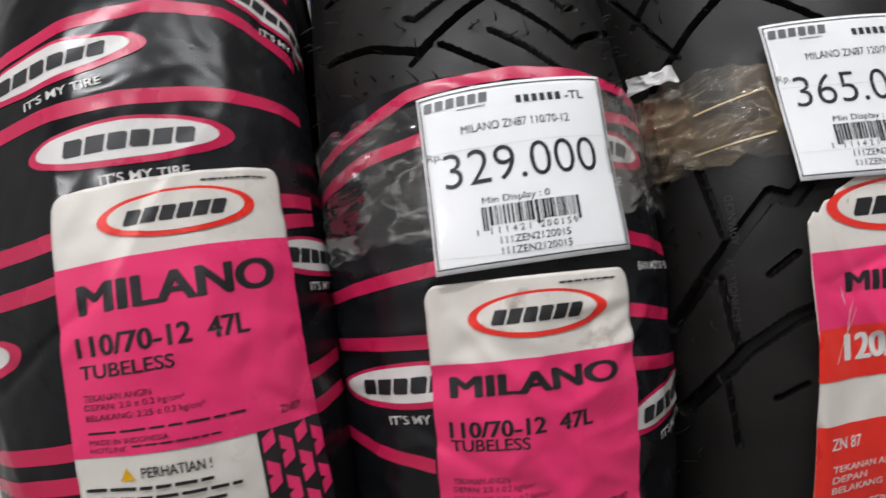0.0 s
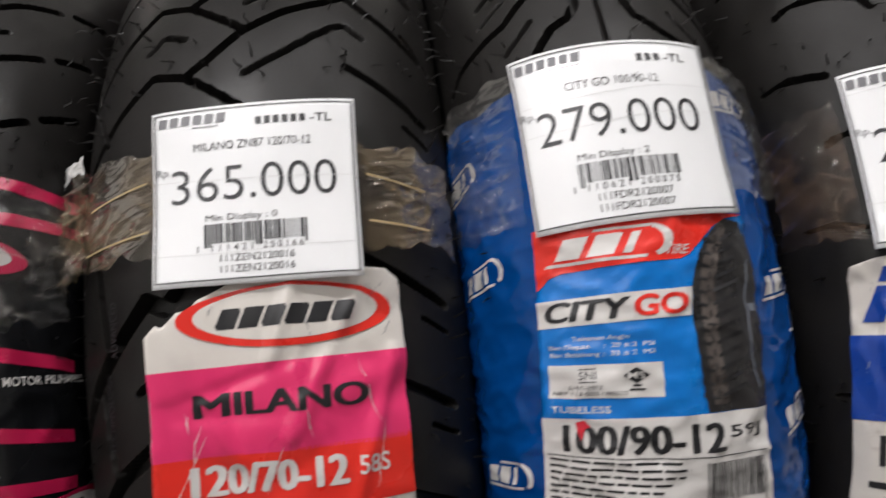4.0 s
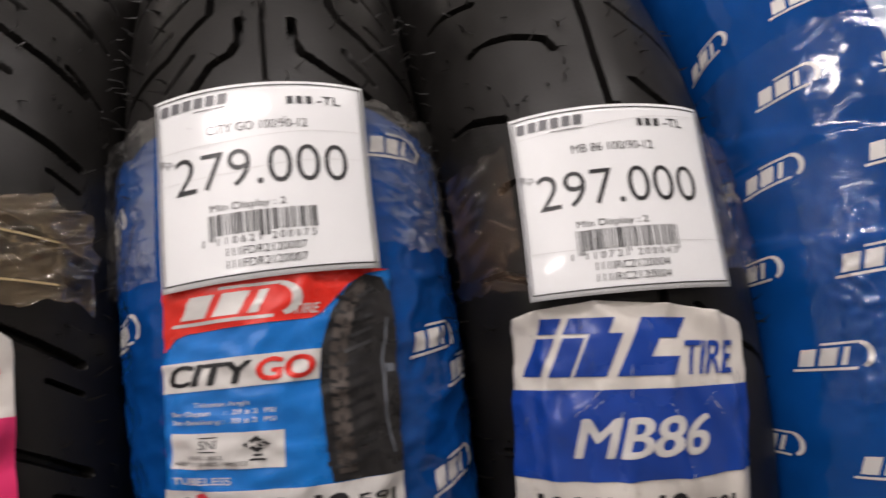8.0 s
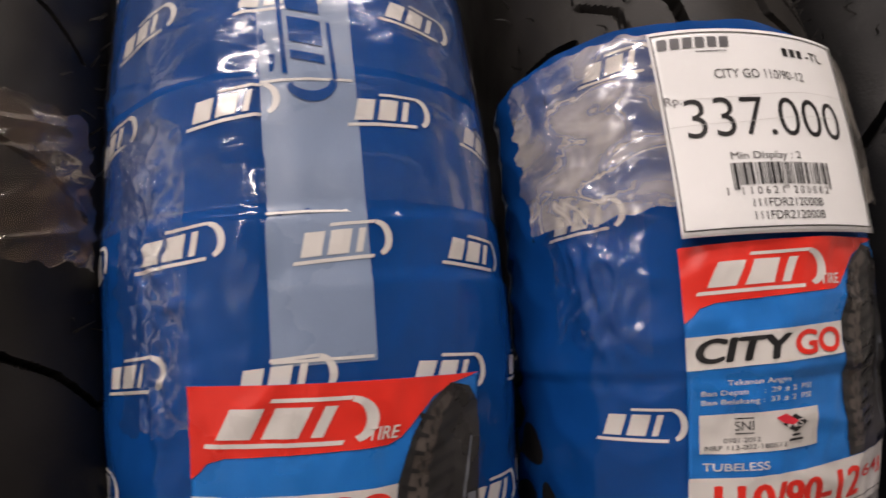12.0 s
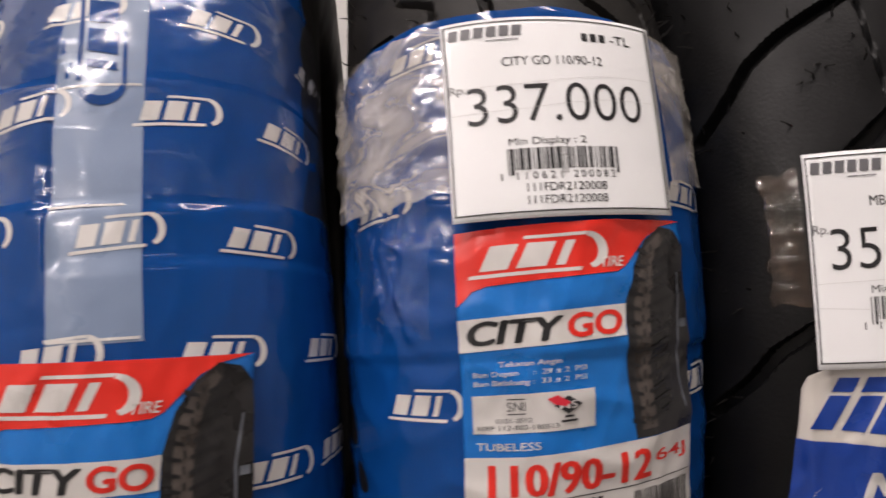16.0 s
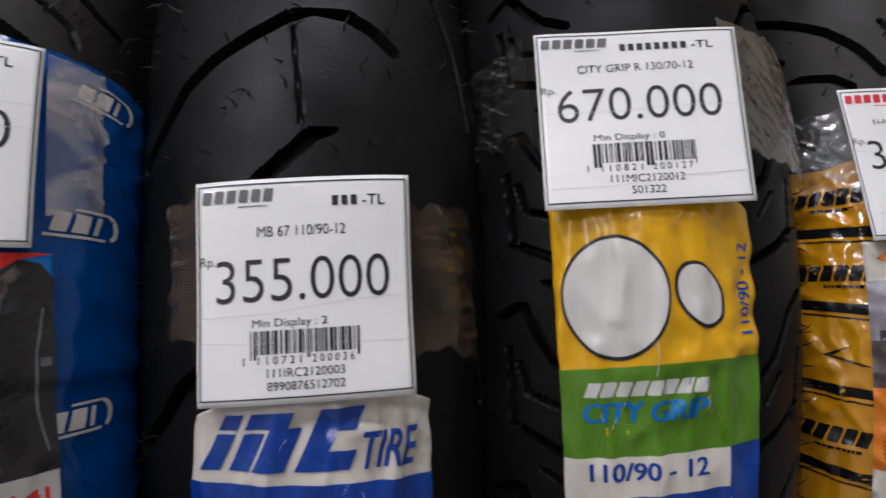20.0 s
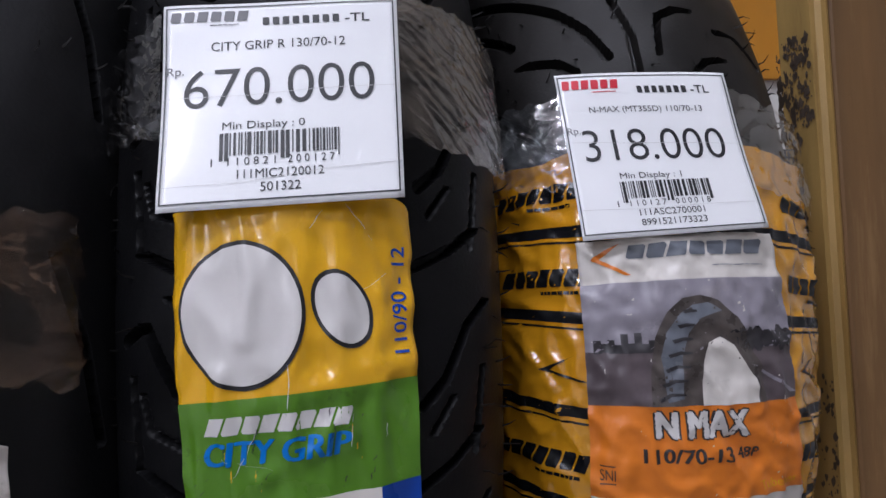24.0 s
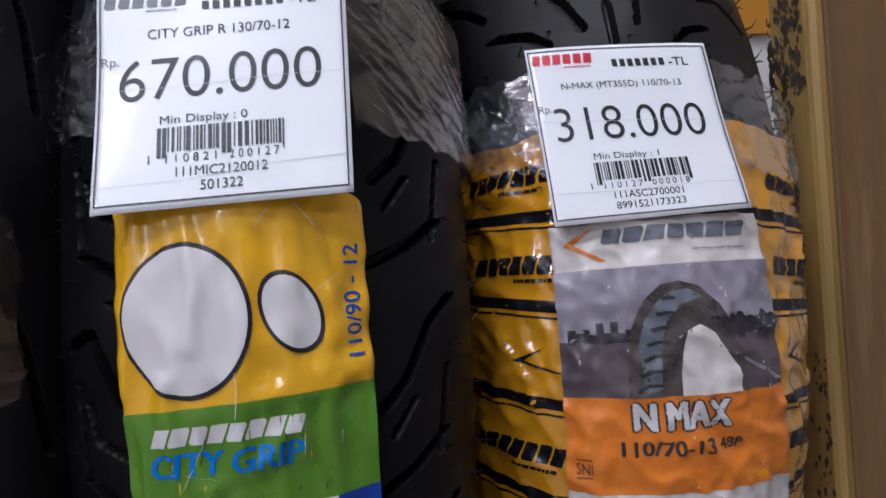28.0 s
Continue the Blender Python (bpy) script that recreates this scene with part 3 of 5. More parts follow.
def lay(name, shapes, t, placer, height, material, parent, cell=2.6, label="", thick=0.0, origin=None, warp=None):
    """Cuts flat artwork into small cells and lays it onto the tyre at a height (a number or a function of u, v)."""
    if isinstance(shapes, tuple):
        shapes = [shapes]
    co, faces = join(shapes)
    layer = np.concatenate([np.full(len(c), (k % 8) * 0.02) for k, (c, _) in enumerate(shapes)])
    bm = bmesh.new()
    vs = [bm.verts.new((x, y, z)) for (x, y), z in zip(co, layer)]
    for f in faces:
        try:
            bm.faces.new([vs[i] for i in f])
        except ValueError:
            pass
    lo, hi = co.min(0), co.max(0)
    mid = (lo + hi) / 2
    base = placer(np.array([mid, mid + (hi - lo) * (0.01, 0), mid + (hi - lo) * (0, 0.01)]))
    for axis in (0, 1):
        span = np.linalg.norm(base[1 + axis] - base[0]) * 100
        n = int(span / cell)
        if n < 1:
            continue
        no = (1, 0, 0) if axis == 0 else (0, 1, 0)
        for k in range(1, n + 1):
            c = lo[axis] + (hi[axis] - lo[axis]) * k / (n + 1)
            bmesh.ops.bisect_plane(bm, geom=bm.verts[:] + bm.edges[:] + bm.faces[:], dist=1e-9, plane_co=(c, c, 0), plane_no=no)
    bm.verts.ensure_lookup_table()
    flat = np.array([v.co for v in bm.verts])
    step, flat = flat[:, 2], flat[:, :2]
    uv = placer(flat)
    h = height(uv[:, 0], uv[:, 1]) if callable(height) else height
    place = t.skin(uv[:, 0], uv[:, 1], h + step)
    if warp:
        place = warp(place, flat, h + step)
    if origin is not None:
        place = place - origin
    bm.normal_update()
    bm.verts.index_update()
    out = [[v.index for v in f.verts] for f in bm.faces]
    bm.free()
    a, b, c = (place[out[0][i]] for i in (0, 1, 2))
    away = place[out[0][0]] - (0 if origin is None else -origin)
    if np.dot(np.cross(b - a, c - a), (0, away[1], away[2])) < 0:
        out = [f[::-1] for f in out]
    ob = link_mesh(name, place, out, material, parent, label)
    if name in ("barcode", "print_cracks", "small_print"):
        ob["kind"] = "stuff"
    if thick:
        mod = ob.modifiers.new("thickness", "SOLIDIFY")
        mod.thickness, mod.offset = thick, -1
    return ob


def film(name, t, root, top, material, height, label, whole=False, u_max=None, wavy=1.5):
    """A plastic wrapper round the tread, up to v = top, or all round."""
    edge = u_max or t.arc[-1] * 0.92
    u = np.arange(-edge, edge + 0.1, 2 * edge / round(2 * edge / 1.25))
    full = 2 * math.pi * t.R * 1000
    if whole:
        v = np.concatenate([np.arange(-40, 210, 1.25), np.arange(210, 300, 3), np.arange(300, full - 40, 14)])
    else:
        v = np.concatenate([np.arange(top - full * 0.7, -40, 14), np.linspace(-40, top, int((top + 40) / 1.25))])
    U, V = np.meshgrid(u, v)
    if not whole:
        lift = wavy * waves(t.seed + 3, 15, 60)(U, 0 * U)
        V = V + lift * np.clip((V - top + 30) / 30, 0, 1)
    place = t.skin(U, V, height(U, V))
    ob = link_mesh(name, place.reshape(-1, 3), grid_faces(len(v), len(u), whole), material, root, label)
    return ob


def band(name, t, root, line, width, height, material):
    """A printed stripe across the film along the points of a line."""
    pts = np.array(line, float)
    us = np.arange(pts[0, 0], pts[-1, 0] + 0.1, 1.25)
    vs = np.interp(us, pts[:, 0], pts[:, 1])
    rows = np.linspace(-width / 2, width / 2, 4)
    U, V = np.broadcast_to(us, (4, len(us))), vs + rows[:, None]
    place = t.skin(U, V, height(U, V))
    return link_mesh(name, place.reshape(-1, 3), grid_faces(4, len(us)), material, root)


def folded(seed, low, high, count=5):
    """Relief of a crumpled thin sheet: flat facets that meet in sharp ridges, 0 to 1."""
    w = waves(seed, low, high, count)
    return lambda u, v: np.clip(1 - 1.3 * np.abs(w(u, v)), 0, 1)


def tape(t, root, tl, tr, br, bl, height, material, seed, name="clear_tape", crinkle=0.8, label="", gap=(-22, 24), second="", spans=None, grain=0.0, stretch=0.6, size=1.0, ragged=1.0, calm=1.0):
    """Strips of crinkled packing tape that hold a tag down at both sides; gap is where the tag lies bare, grain the way the creases run in degrees."""
    place = quad_placer(tl, tr, br, bl)
    large, small, big, wob, tear = folded(seed, 7 * size, 17 * size), folded(seed + 6, 3 * size, 7 * size, 6), waves(seed + 1, 14, 40), waves(seed + 2, 5, 26), waves(seed + 4, 2.5, 7)
    left, right = tl[0], tr[0]
    c, s = math.cos(radians(grain)), math.sin(radians(grain))
    for x0, x1 in spans or ((0.0, (gap[0] - left) / (right - left)), ((gap[1] - left) / (right - left), 1.0)):
        n, k = 96, 64
        x, y = np.meshgrid(np.linspace(x0, x1, k), np.linspace(0, 1, n))
        uv = place(np.stack([x.ravel(), y.ravel()], -1))
        far = np.clip(np.minimum(np.abs(uv[:, 0] - gap[0]), np.abs(uv[:, 0] - gap[1])) / 9, 0.08, 1)
        a, b = (uv[:, 0] * c + uv[:, 1] * s) * stretch, -uv[:, 0] * s + uv[:, 1] * c
        h = (height(uv[:, 0], uv[:, 1]) if callable(height) else height) + (large(a, b) * 0.85 + small(a, b) * 0.34 + np.abs(big(a, b)) * 0.5) * crinkle * (calm if x0 else 1.0) * far
        edge = np.clip(np.minimum(y, 1 - y).ravel() * 10, 0, 1)
        v = uv[:, 1] + (1 - edge) * (wob(uv[:, 0], uv[:, 1]) * 2.4 + tear(uv[:, 0], uv[:, 1]) * 0.5) * ragged
        u = uv[:, 0] + (np.abs(x.ravel() - (0 if x0 == 0 else 1)) < 1e-6) * (wob(uv[:, 1], uv[:, 0]) * 2.5 + tear(uv[:, 1], uv[:, 0]))
        link_mesh(name, t.skin(u, v, h), grid_faces(n, k), second if second and x0 else material, root, label or "creased clear packing tape")


def steps(line, rise):
    """The edge of an overlapping layer of film: higher below the line of points (u, v)."""
    pts = np.array(line, float)
    return lambda u, v: rise / (1 + np.exp(np.clip((v - np.interp(u, pts[:, 0], pts[:, 1])) / 0.35, -40, 40)))


def ridges(lines, width, height, seed, round_top=False):
    """Sharp crumpled folds in a film along lines of points (u, v)."""
    wob = waves(seed, 12, 30) if round_top else waves(seed, 3, 9)

    def at(u, v):
        out = np.zeros_like(u + 0.0)
        for points in lines:
            for (x0, y0), (x1, y1) in zip(points, points[1:]):
                dx, dy = x1 - x0, y1 - y0
                f = np.clip(((u - x0) * dx + (v - y0) * dy) / (dx * dx + dy * dy), 0, 1)
                d = np.hypot(u - x0 - f * dx, v - y0 - f * dy)
                out = np.maximum(out, height * (np.exp(-(d / width) ** 2) if round_top else np.exp(-d / width)))
        return out * (1 + 0.6 * wob(u, v))
    return at


# ---- the room ----
SHELF = 0.575


def structure(name, bm, material, label):
    ob = part(name, bm, material, None, label)
    return tagged(ob, label, name.split("_")[0], kind="structure")


structure("floor", box_bm(-2.0, -6.0, -0.1, 3.2, 0.5, 0.0), "floor_tile", "pale grey tiled shop floor")
structure("wall_north", box_bm(-2.0, 0.40, 0.0, 3.2, 0.5, 2.8), "wall_paint", "plain white painted shop wall")
structure("wall_south", box_bm(-2.0, -6.1, 0.0, 3.2, -6.0, 2.8), "wall_paint", "plain white painted shop wall")
structure("wall_west", box_bm(-2.1, -6.1, 0.0, -2.0, 0.5, 2.8), "wall_paint", "plain white painted shop wall")
structure("wall_east", box_bm(3.2, -6.1, 0.0, 3.3, 0.5, 2.8), "wall_paint", "plain white painted shop wall")
structure("ceiling", box_bm(-2.1, -6.1, 2.8, 3.3, 0.5, 2.9), "wall_paint", "plain white painted ceiling")

for lx, ly, _ in LAMPS:
    root = new("ceiling_light")
    root.location = (lx, ly, 2.8)
    part("housing", box_bm(-0.62, -0.09, -0.05, 0.62, 0.09, 0.0, 0.008), "lamp_body", root)
    bm = bmesh.new()
    bmesh.ops.create_cone(bm, cap_ends=True, segments=16, radius1=0.014, radius2=0.014, depth=1.2, matrix=Matrix.Translation((0, 0, -0.075)) @ Matrix.Rotation(radians(90), 4, "Y"))
    part("tube", bm, "tube", root, "glowing white fluorescent tube", True)
    tagged(root, "white fluorescent ceiling light with bare tube", "ceiling light", "ceiling lights")

for name, mat_key, x0, x1, z0, z1, lab in (
        ("poster", "poster_blue", -0.012, 0.075, 0.955, 1.45, "plain blue poster on the white wall"),
        ("poster", "poster_orange", -0.30, -0.062, 0.98, 1.45, "plain orange poster on the white wall"),
        ("poster", "poster_orange", 0.10, 0.19, 1.10, 1.45, "narrow orange-red poster on the white wall"),
        ("poster", "poster_yellow", 1.22, 1.95, 1.055, 1.60, "plain orange-yellow poster on the white wall"),
        ("poster", "poster_navy", 1.704, 1.95, 0.72, 0.862, "plain dark blue-grey poster on the white wall"),
        ("poster", "poster_red", 1.704, 1.95, 0.863, 0.876, "narrow red strip of poster on the white wall")):
    ob = part(name, box_bm(x0, 0.388, z0, x1, 0.397, z1, 0.001, 1), mat_key, None, lab)
    tagged(ob, lab, "poster", "wall posters")

rack = tagged(new("display_rack"), "yellow-painted wooden display rack carrying a row of tyres", "rack")
part("shelf_board", box_bm(-0.35, -0.21, SHELF - 0.03, 1.30, 0.30, SHELF, 0.003), "board_wood", rack, "brown wooden shelf board")
for x in (-0.33, 1.24):
    for y in (-0.19, 0.25):
        part("leg", box_bm(x, y, 0.0, x + 0.045, y + 0.045, SHELF - 0.03, 0.003), "board_wood", rack)
bm = box_bm(0, 0, 0, 0.0335, 0.025, 0.95, 0.004, 3)
post = part("post", bm, "post_paint", rack, "scuffed ochre-painted wooden post")
post.matrix_basis = pose(1.0548, -0.205, SHELF, 0, 0.2, 0)
# Thin added sheet that gives the less lit front its darker colour.
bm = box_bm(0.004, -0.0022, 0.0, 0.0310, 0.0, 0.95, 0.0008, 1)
part("shaded_front", bm, "post_front_shaded", post, "worn front face, coloured darker brown for its weaker light")
rng = random.Random(5)
bm = bmesh.new()
for k in range(420):
    z, yy = rng.choice(((rng.uniform(0.328, 0.362), rng.uniform(0.005, 0.019)), (rng.uniform(0.285, 0.335), rng.gauss(0.016, 0.003)), (rng.uniform(0.305, 0.348), rng.gauss(0.0212, 0.0012)), (rng.uniform(0.15, 0.235), rng.gauss(0.007, 0.003)),
                        (rng.uniform(0.328, 0.362), rng.uniform(0.006, 0.024))))
    r = 0.0003 + 0.0011 * rng.random() ** 2
    yy = min(max(yy, 0.0045), 0.0222)
    vs = [bm.verts.new((-0.0004, yy + r * rng.uniform(0.5, 1.3) * math.cos(a), z + 1.5 * r * rng.uniform(0.5, 1.4) * math.sin(a))) for a in [i * math.pi / 5 for i in range(10)]]
    bm.faces.new(vs[::-1])
part("scuffed_grime", bm, "scuff", post, "black rubbed scuff marks")["kind"] = "stuff"

# ---- tyres ----
GROUP = "tyres on the rack"


def new_tyre(key, label):
    x, radius, width, lean, y, yaw, bead = TYRES[key]
    t = Tyre(x, radius, width, lean, y, yaw, bead, ord(key))
    root = new("tyre")
    root.matrix_basis = t.matrix
    tagged(root, label, "tyre", GROUP)
    t.root = root
    return t, root


TYRES = dict(
    A=(0.002, 0.230, 0.105, 6, -0.030, 0, 0.1535), B=(0.113, 0.230, 0.110, 3, -0.021, 0, 0.1535),
    C=(0.229, 0.237, 0.121, 3.5, -0.007, 0, 0.1535), D=(0.340, 0.242, 0.098, 4, -0.003, 0, 0.1535),
    E=(0.441, 0.242, 0.097, 4.5, 0.001, 0, 0.1535), F=(0.544, 0.2515, 0.104, 1, 0.004, 0, 0.1535),
    G=(0.656, 0.2515, 0.106, -1.5, 0.003, 0, 0.1535), H=(0.762, 0.2515, 0.110, -1.5, 0.007, -3, 0.1535),
    I=(0.860, 0.2515, 0.110, -3, -0.003, -8, 0.1535), J=(0.977, 0.243, 0.110, -3.5, 0.003, -10, 0.166))


def price_tag(t, corners, price, maker_blocks, model, code, line_1, line_2, display, seed, red=False, lift=3.6, sag=0.0, stiff=0.4, aside=0.0):
    """A printed paper price tag stuck across the tread."""
    flat = quad_placer(*corners)

    def place(p):
        return flat(np.stack([p[:, 0], p[:, 1] + sag * p[:, 1] * (1 - p[:, 1])], -1))
    centre = t.skin(*place(np.array([[0.5, 0.5]])).T, lift)[0]
    normal = t.skin(*place(np.array([[0.5, 0.5]])).T, lift + 1)[0] - centre
    normal = normal / np.linalg.norm(normal)
    front = np.array(t.matrix.inverted() @ Vector((t.matrix.translation.x + aside, -0.44, 0.87)))
    held = np.array([t.skin(u, v, lift) for u, v in corners])
    out = front - held
    out = out / np.linalg.norm(out, axis=1)[:, None]
    held = held + out * (((centre - held.mean(0)) @ normal) / (out @ normal))[:, None]

    def warp(p, xy, h):
        """Stiff paper spans the round tread and stands off it towards its corners."""
        x, y = xy[:, :1], xy[:, 1:] + sag * xy[:, 1:] * (1 - xy[:, 1:])
        plane = (held[0] * (1 - x) + held[1] * x) * (1 - y) + (held[3] * (1 - x) + held[2] * x) * y
        plane = plane + normal * ((np.zeros(len(x)) + h)[:, None] - lift) / 1000
        return p * (1 - stiff) + plane * stiff
    root = new("price_tag")
    root.matrix_basis = t.matrix @ Matrix.Translation(centre)
    tagged(root, f"white paper price tag printed {price}, taped to a tyre", "price tag", "price tags")
    curl, bend = waves(seed, 40, 120), np.random.RandomState(seed).rand(4)
    quad = np.array(corners, float)

    def at(extra):
        def height(u, v):
            near = [np.exp(-((u - c[0]) ** 2 + (v - c[1]) ** 2) / 260.0) for c in quad]
            return lift + extra + 0.35 * curl(u, v) + sum(1.6 * b * n for b, n in zip(bend, near))
        return height

    def put(name, shapes, material="ink", extra=0.16, cell=3.0, label=""):
        return lay(name, shapes, t, place, at(extra), material, root, cell, label, origin=centre, warp=warp)
    lay("paper_sheet", rect(0, 0, 1, 1), t, place, at(0), "tag_paper", root, 2.4, "white printed paper", 0.0002, centre, warp)
    put("border_line", outline(0.012, 0.018, 0.985, 0.975, 0.006, 0.006))
    heading = "red_ink" if red else "grey_ink"
    for block in wordmark(0.03, 0.045, 0.37, 0.103, 6, 0.008, 0.24, 1):
        put("heading_block", block, heading)
    put("small_print", bars(0.20, 0.12, 0.36, 0.137, 1, seed), heading)
    x1 = 0.88
    x0 = x1 - 0.042 * maker_blocks - 0.12
    for block in wordmark(x0, 0.09, x1 - 0.115, 0.135, maker_blocks, 0, 0.34, seed):
        put("maker_block", block)
    put("maker_text", letters("-TL", x1 - 0.105, 0.088, x1, 0.137, 0.008))
    mx = 0.0135 * len(model)
    put("model_text", letters(model, 0.49 - mx, 0.218, 0.49 + mx, 0.266))
    put("currency_text", letters("Rp.", 0.02, 0.34, 0.092, 0.395), "grey_ink")
    put("price_text", letters(price, 0.095, 0.362, 0.893, 0.552, -0.007), cell=2.2)
    put("display_text", letters("Min Display : " + display, 0.26, 0.628, 0.60, 0.674))
    put("barcode", barcode(0.25, 0.68, 0.745, 0.782, seed), cell=6)
    put("code_text", [letters(code[0], 0.217, 0.792, 0.223, 0.826), letters(" ".join(code[1:7]), 0.285, 0.792, 0.48, 0.826), letters(" ".join(code[7:]), 0.53, 0.792, 0.72, 0.826)], cell=6)
    w1, w2 = 0.0135 * len(line_1), 0.0135 * len(line_2)
    put("stock_text", [letters(line_1, 0.50 - w1, 0.845, 0.50 + w1, 0.883), letters(line_2, 0.50 - w2, 0.902, 0.50 + w2, 0.94)], cell=6)
    rng = np.random.RandomState(seed)
    for y in rng.uniform(0.1, 0.95, 2):
        d, k = rng.uniform(-0.08, 0.04), 0.0022
        put("tape_edge_line", shape([(0, y), (0.35, y + 0.3 * d + 0.012), (0.7, y + 0.8 * d), (1, y + d), (1, y + d + k), (0.7, y + 0.8 * d + k), (0.35, y + 0.3 * d + 0.012 + k), (0, y + k)]), "tape_line", 0.24)
    return root


def label_kit(t, corners, seed, base, fold=0.8, name="product_label", thick=0.0002, pleats=(), flare=0.0, crisp=0.0):
    """Returns a function that lays one sheet and then its printing on a tyre, all with the same folds."""
    place = quad_placer(*corners)
    mid = np.mean(np.array(corners, float), 0)
    fine, big = creases(seed, 45, 26, fold), waves(seed + 1, 18, 60)
    crush = folded(seed + 5, 7, 22)
    sharp = ridges(pleats, 2.1, 1.1, seed + 2, True) if pleats else (lambda u, v: 0.0 * u)

    def at(extra):
        return lambda u, v: base + extra + flare * np.clip((-6 - u) / 18, 0, 1) ** 1.4 + t.relief(u, v) + np.clip(fine(u - mid[0], v - mid[1]) + 0.25 * big(u, v) + sharp(u, v) + crisp * crush(u, v * 0.4), -0.8 if base > 1.2 else -0.3, 1.7)
    made = {}

    def put(piece, shapes, material, extra=0.18, cell=1.5, label="", sheet=False):
        if sheet:
            made["sheet"] = lay(name, shapes, t, place, at(0), material, t.root, 1.1, label, thick)
            return made["sheet"]
        return lay(piece, shapes, t, place, at(extra + 0.06), material, made["sheet"], min(cell, 1.15), label)
    return put


def scratches(put, x0, y0, x1, y1, count, seed, material="film_white", extra=0.62, long=0.2, lean=1.6, thin=0.006):
    """Fine broken lines where the print has cracked along folds."""
    rng = np.random.RandomState(seed)
    art = []
    for _ in range(count):
        x, y, a, ln = rng.uniform(x0, x1), rng.uniform(y0, y1), lean + rng.normal(0, 0.45), long * rng.uniform(0.25, 1)
        n = 7
        path = [(x + ln * (k / n - 0.5) * math.cos(a) + rng.normal(0, 0.003), y + ln * (k / n - 0.5) * math.sin(a) + rng.normal(0, 0.003)) for k in range(n + 1)]
        for k in range(n):
            (ax, ay), (bx, by) = path[k], path[k + 1]
            w0, w1 = (thin * rng.uniform(0.2, 1) * (1 - abs(2 * i / n - 1) ** 3) for i in (k, k + 1))
            if rng.rand() < 0.8 and min(ax, bx) > 0.01 and max(ax, bx) < 0.99:
                art.append(shape([(ax - w0 / 2, ay), (bx - w1 / 2, by), (bx + w1 / 2 + 0.0006, by), (ax + w0 / 2 + 0.0006, ay)]))
    put("print_cracks", art, material, extra, 6, "cracked print along creases")


def oval_mark(put_shape, cx, cy, rx, ry, blocks=6):
    """A plain red oval ring with slanted dark blocks on white."""
    put_shape("mark_ring", oval(cx, cy, rx, ry), "label_red", 0.26)
    put_shape("mark_field", oval(cx - rx * 0.01, cy - ry * 0.05, rx * 0.86, ry * 0.83), "label_white", 0.38)
    for block in wordmark(cx - rx * 0.70, cy - ry * 0.30, cx + rx * 0.58, cy + ry * 0.34, blocks, rx * 0.08, 0.14, 2):
        put_shape("mark_block", block, "ink", 0.50)


def pink_label(t, corners, seed, base, rows=(0.36, 0.47, 0.55, 0.625, 0.655, 0.705), edge=0.285):
    """Pink and white tread label with size and pressures."""
    put = label_kit(t, corners, seed, base)
    put("", rounded(0, 0, 1, 1.75, 0.06, 0.07, (1, 1, 0, 0)), "label_white", label="pink and white creased paper tread label", sheet=True)
    put("pink_field", rect(0.0, edge, 1.0, 1.0), "label_pink")
    oval_mark(put, 0.52, 0.145, 0.33, 0.088)
    put("web_print", bars(0.62, 0.035, 0.93, 0.055, 1, seed), "ink")
    put("model_text", heavy("MILANO", 0.09, rows[0], 0.88, rows[1], 0.012), "ink", 0.3)
    put("size_text", heavy("110/70-12  47L", 0.07, rows[2], 0.74, rows[3], 0.006), "ink", 0.3)
    put("tubeless_text", heavy("TUBELESS", 0.07, rows[4], 0.43, rows[5], 0.005), "ink", 0.3)
    put("pressure_text", [letters("TEKANAN ANGIN", 0.07, 0.765, 0.33, 0.79), letters("DEPAN: 2.0 ± 0.2 kg/cm²", 0.07, 0.80, 0.45, 0.83), letters("BELAKANG: 2.25 ± 0.2 kg/cm²", 0.07, 0.84, 0.52, 0.87)], "ink", 0.3, 8)
    put("maker_print", bars(0.07, 0.905, 0.78, 0.93, 1, seed + 2), "ink", 0.3, 8)
    put("origin_text", [letters("MADE IN INDONESIA", 0.07, 0.935, 0.37, 0.955), letters("HOTLINE", 0.07, 0.965, 0.21, 0.985)] + bars(0.23, 0.965, 0.6, 0.985, 1, seed + 5), "ink", 0.3, 8)
    put("code_text", letters("ZN87", 0.82, 0.925, 0.92, 0.955, 0.01), "ink", 0.3)
    put("warning_text", [letters("PERHATIAN !", 0.25, 1.05, 0.51, 1.09, 0.02)] + bars(0.03, 1.12, 0.66, 1.42, 8, seed + 3), "ink", 0.3, 8)
    put("warning_sign", shape([(0.17, 1.095), (0.225, 1.095), (0.197, 1.045)]), "label_yellow", 0.3)
    put("pattern_field", rect(0.70, 1.0, 1.0, 1.75), "ink", 0.2)
    blocks = []
    for i in range(9):
        for j in range(4):
            x, y = 0.715 + 0.075 * j, 1.03 + 0.08 * i
            d = 0.03 if (i + j) % 2 else -0.03
            blocks.append(shape([(x, y), (x + 0.055, y + d), (x + 0.055, y + 0.055 + d), (x, y + 0.055)]))
    put("tread_pattern", blocks, "label_pink", 0.34, 4)


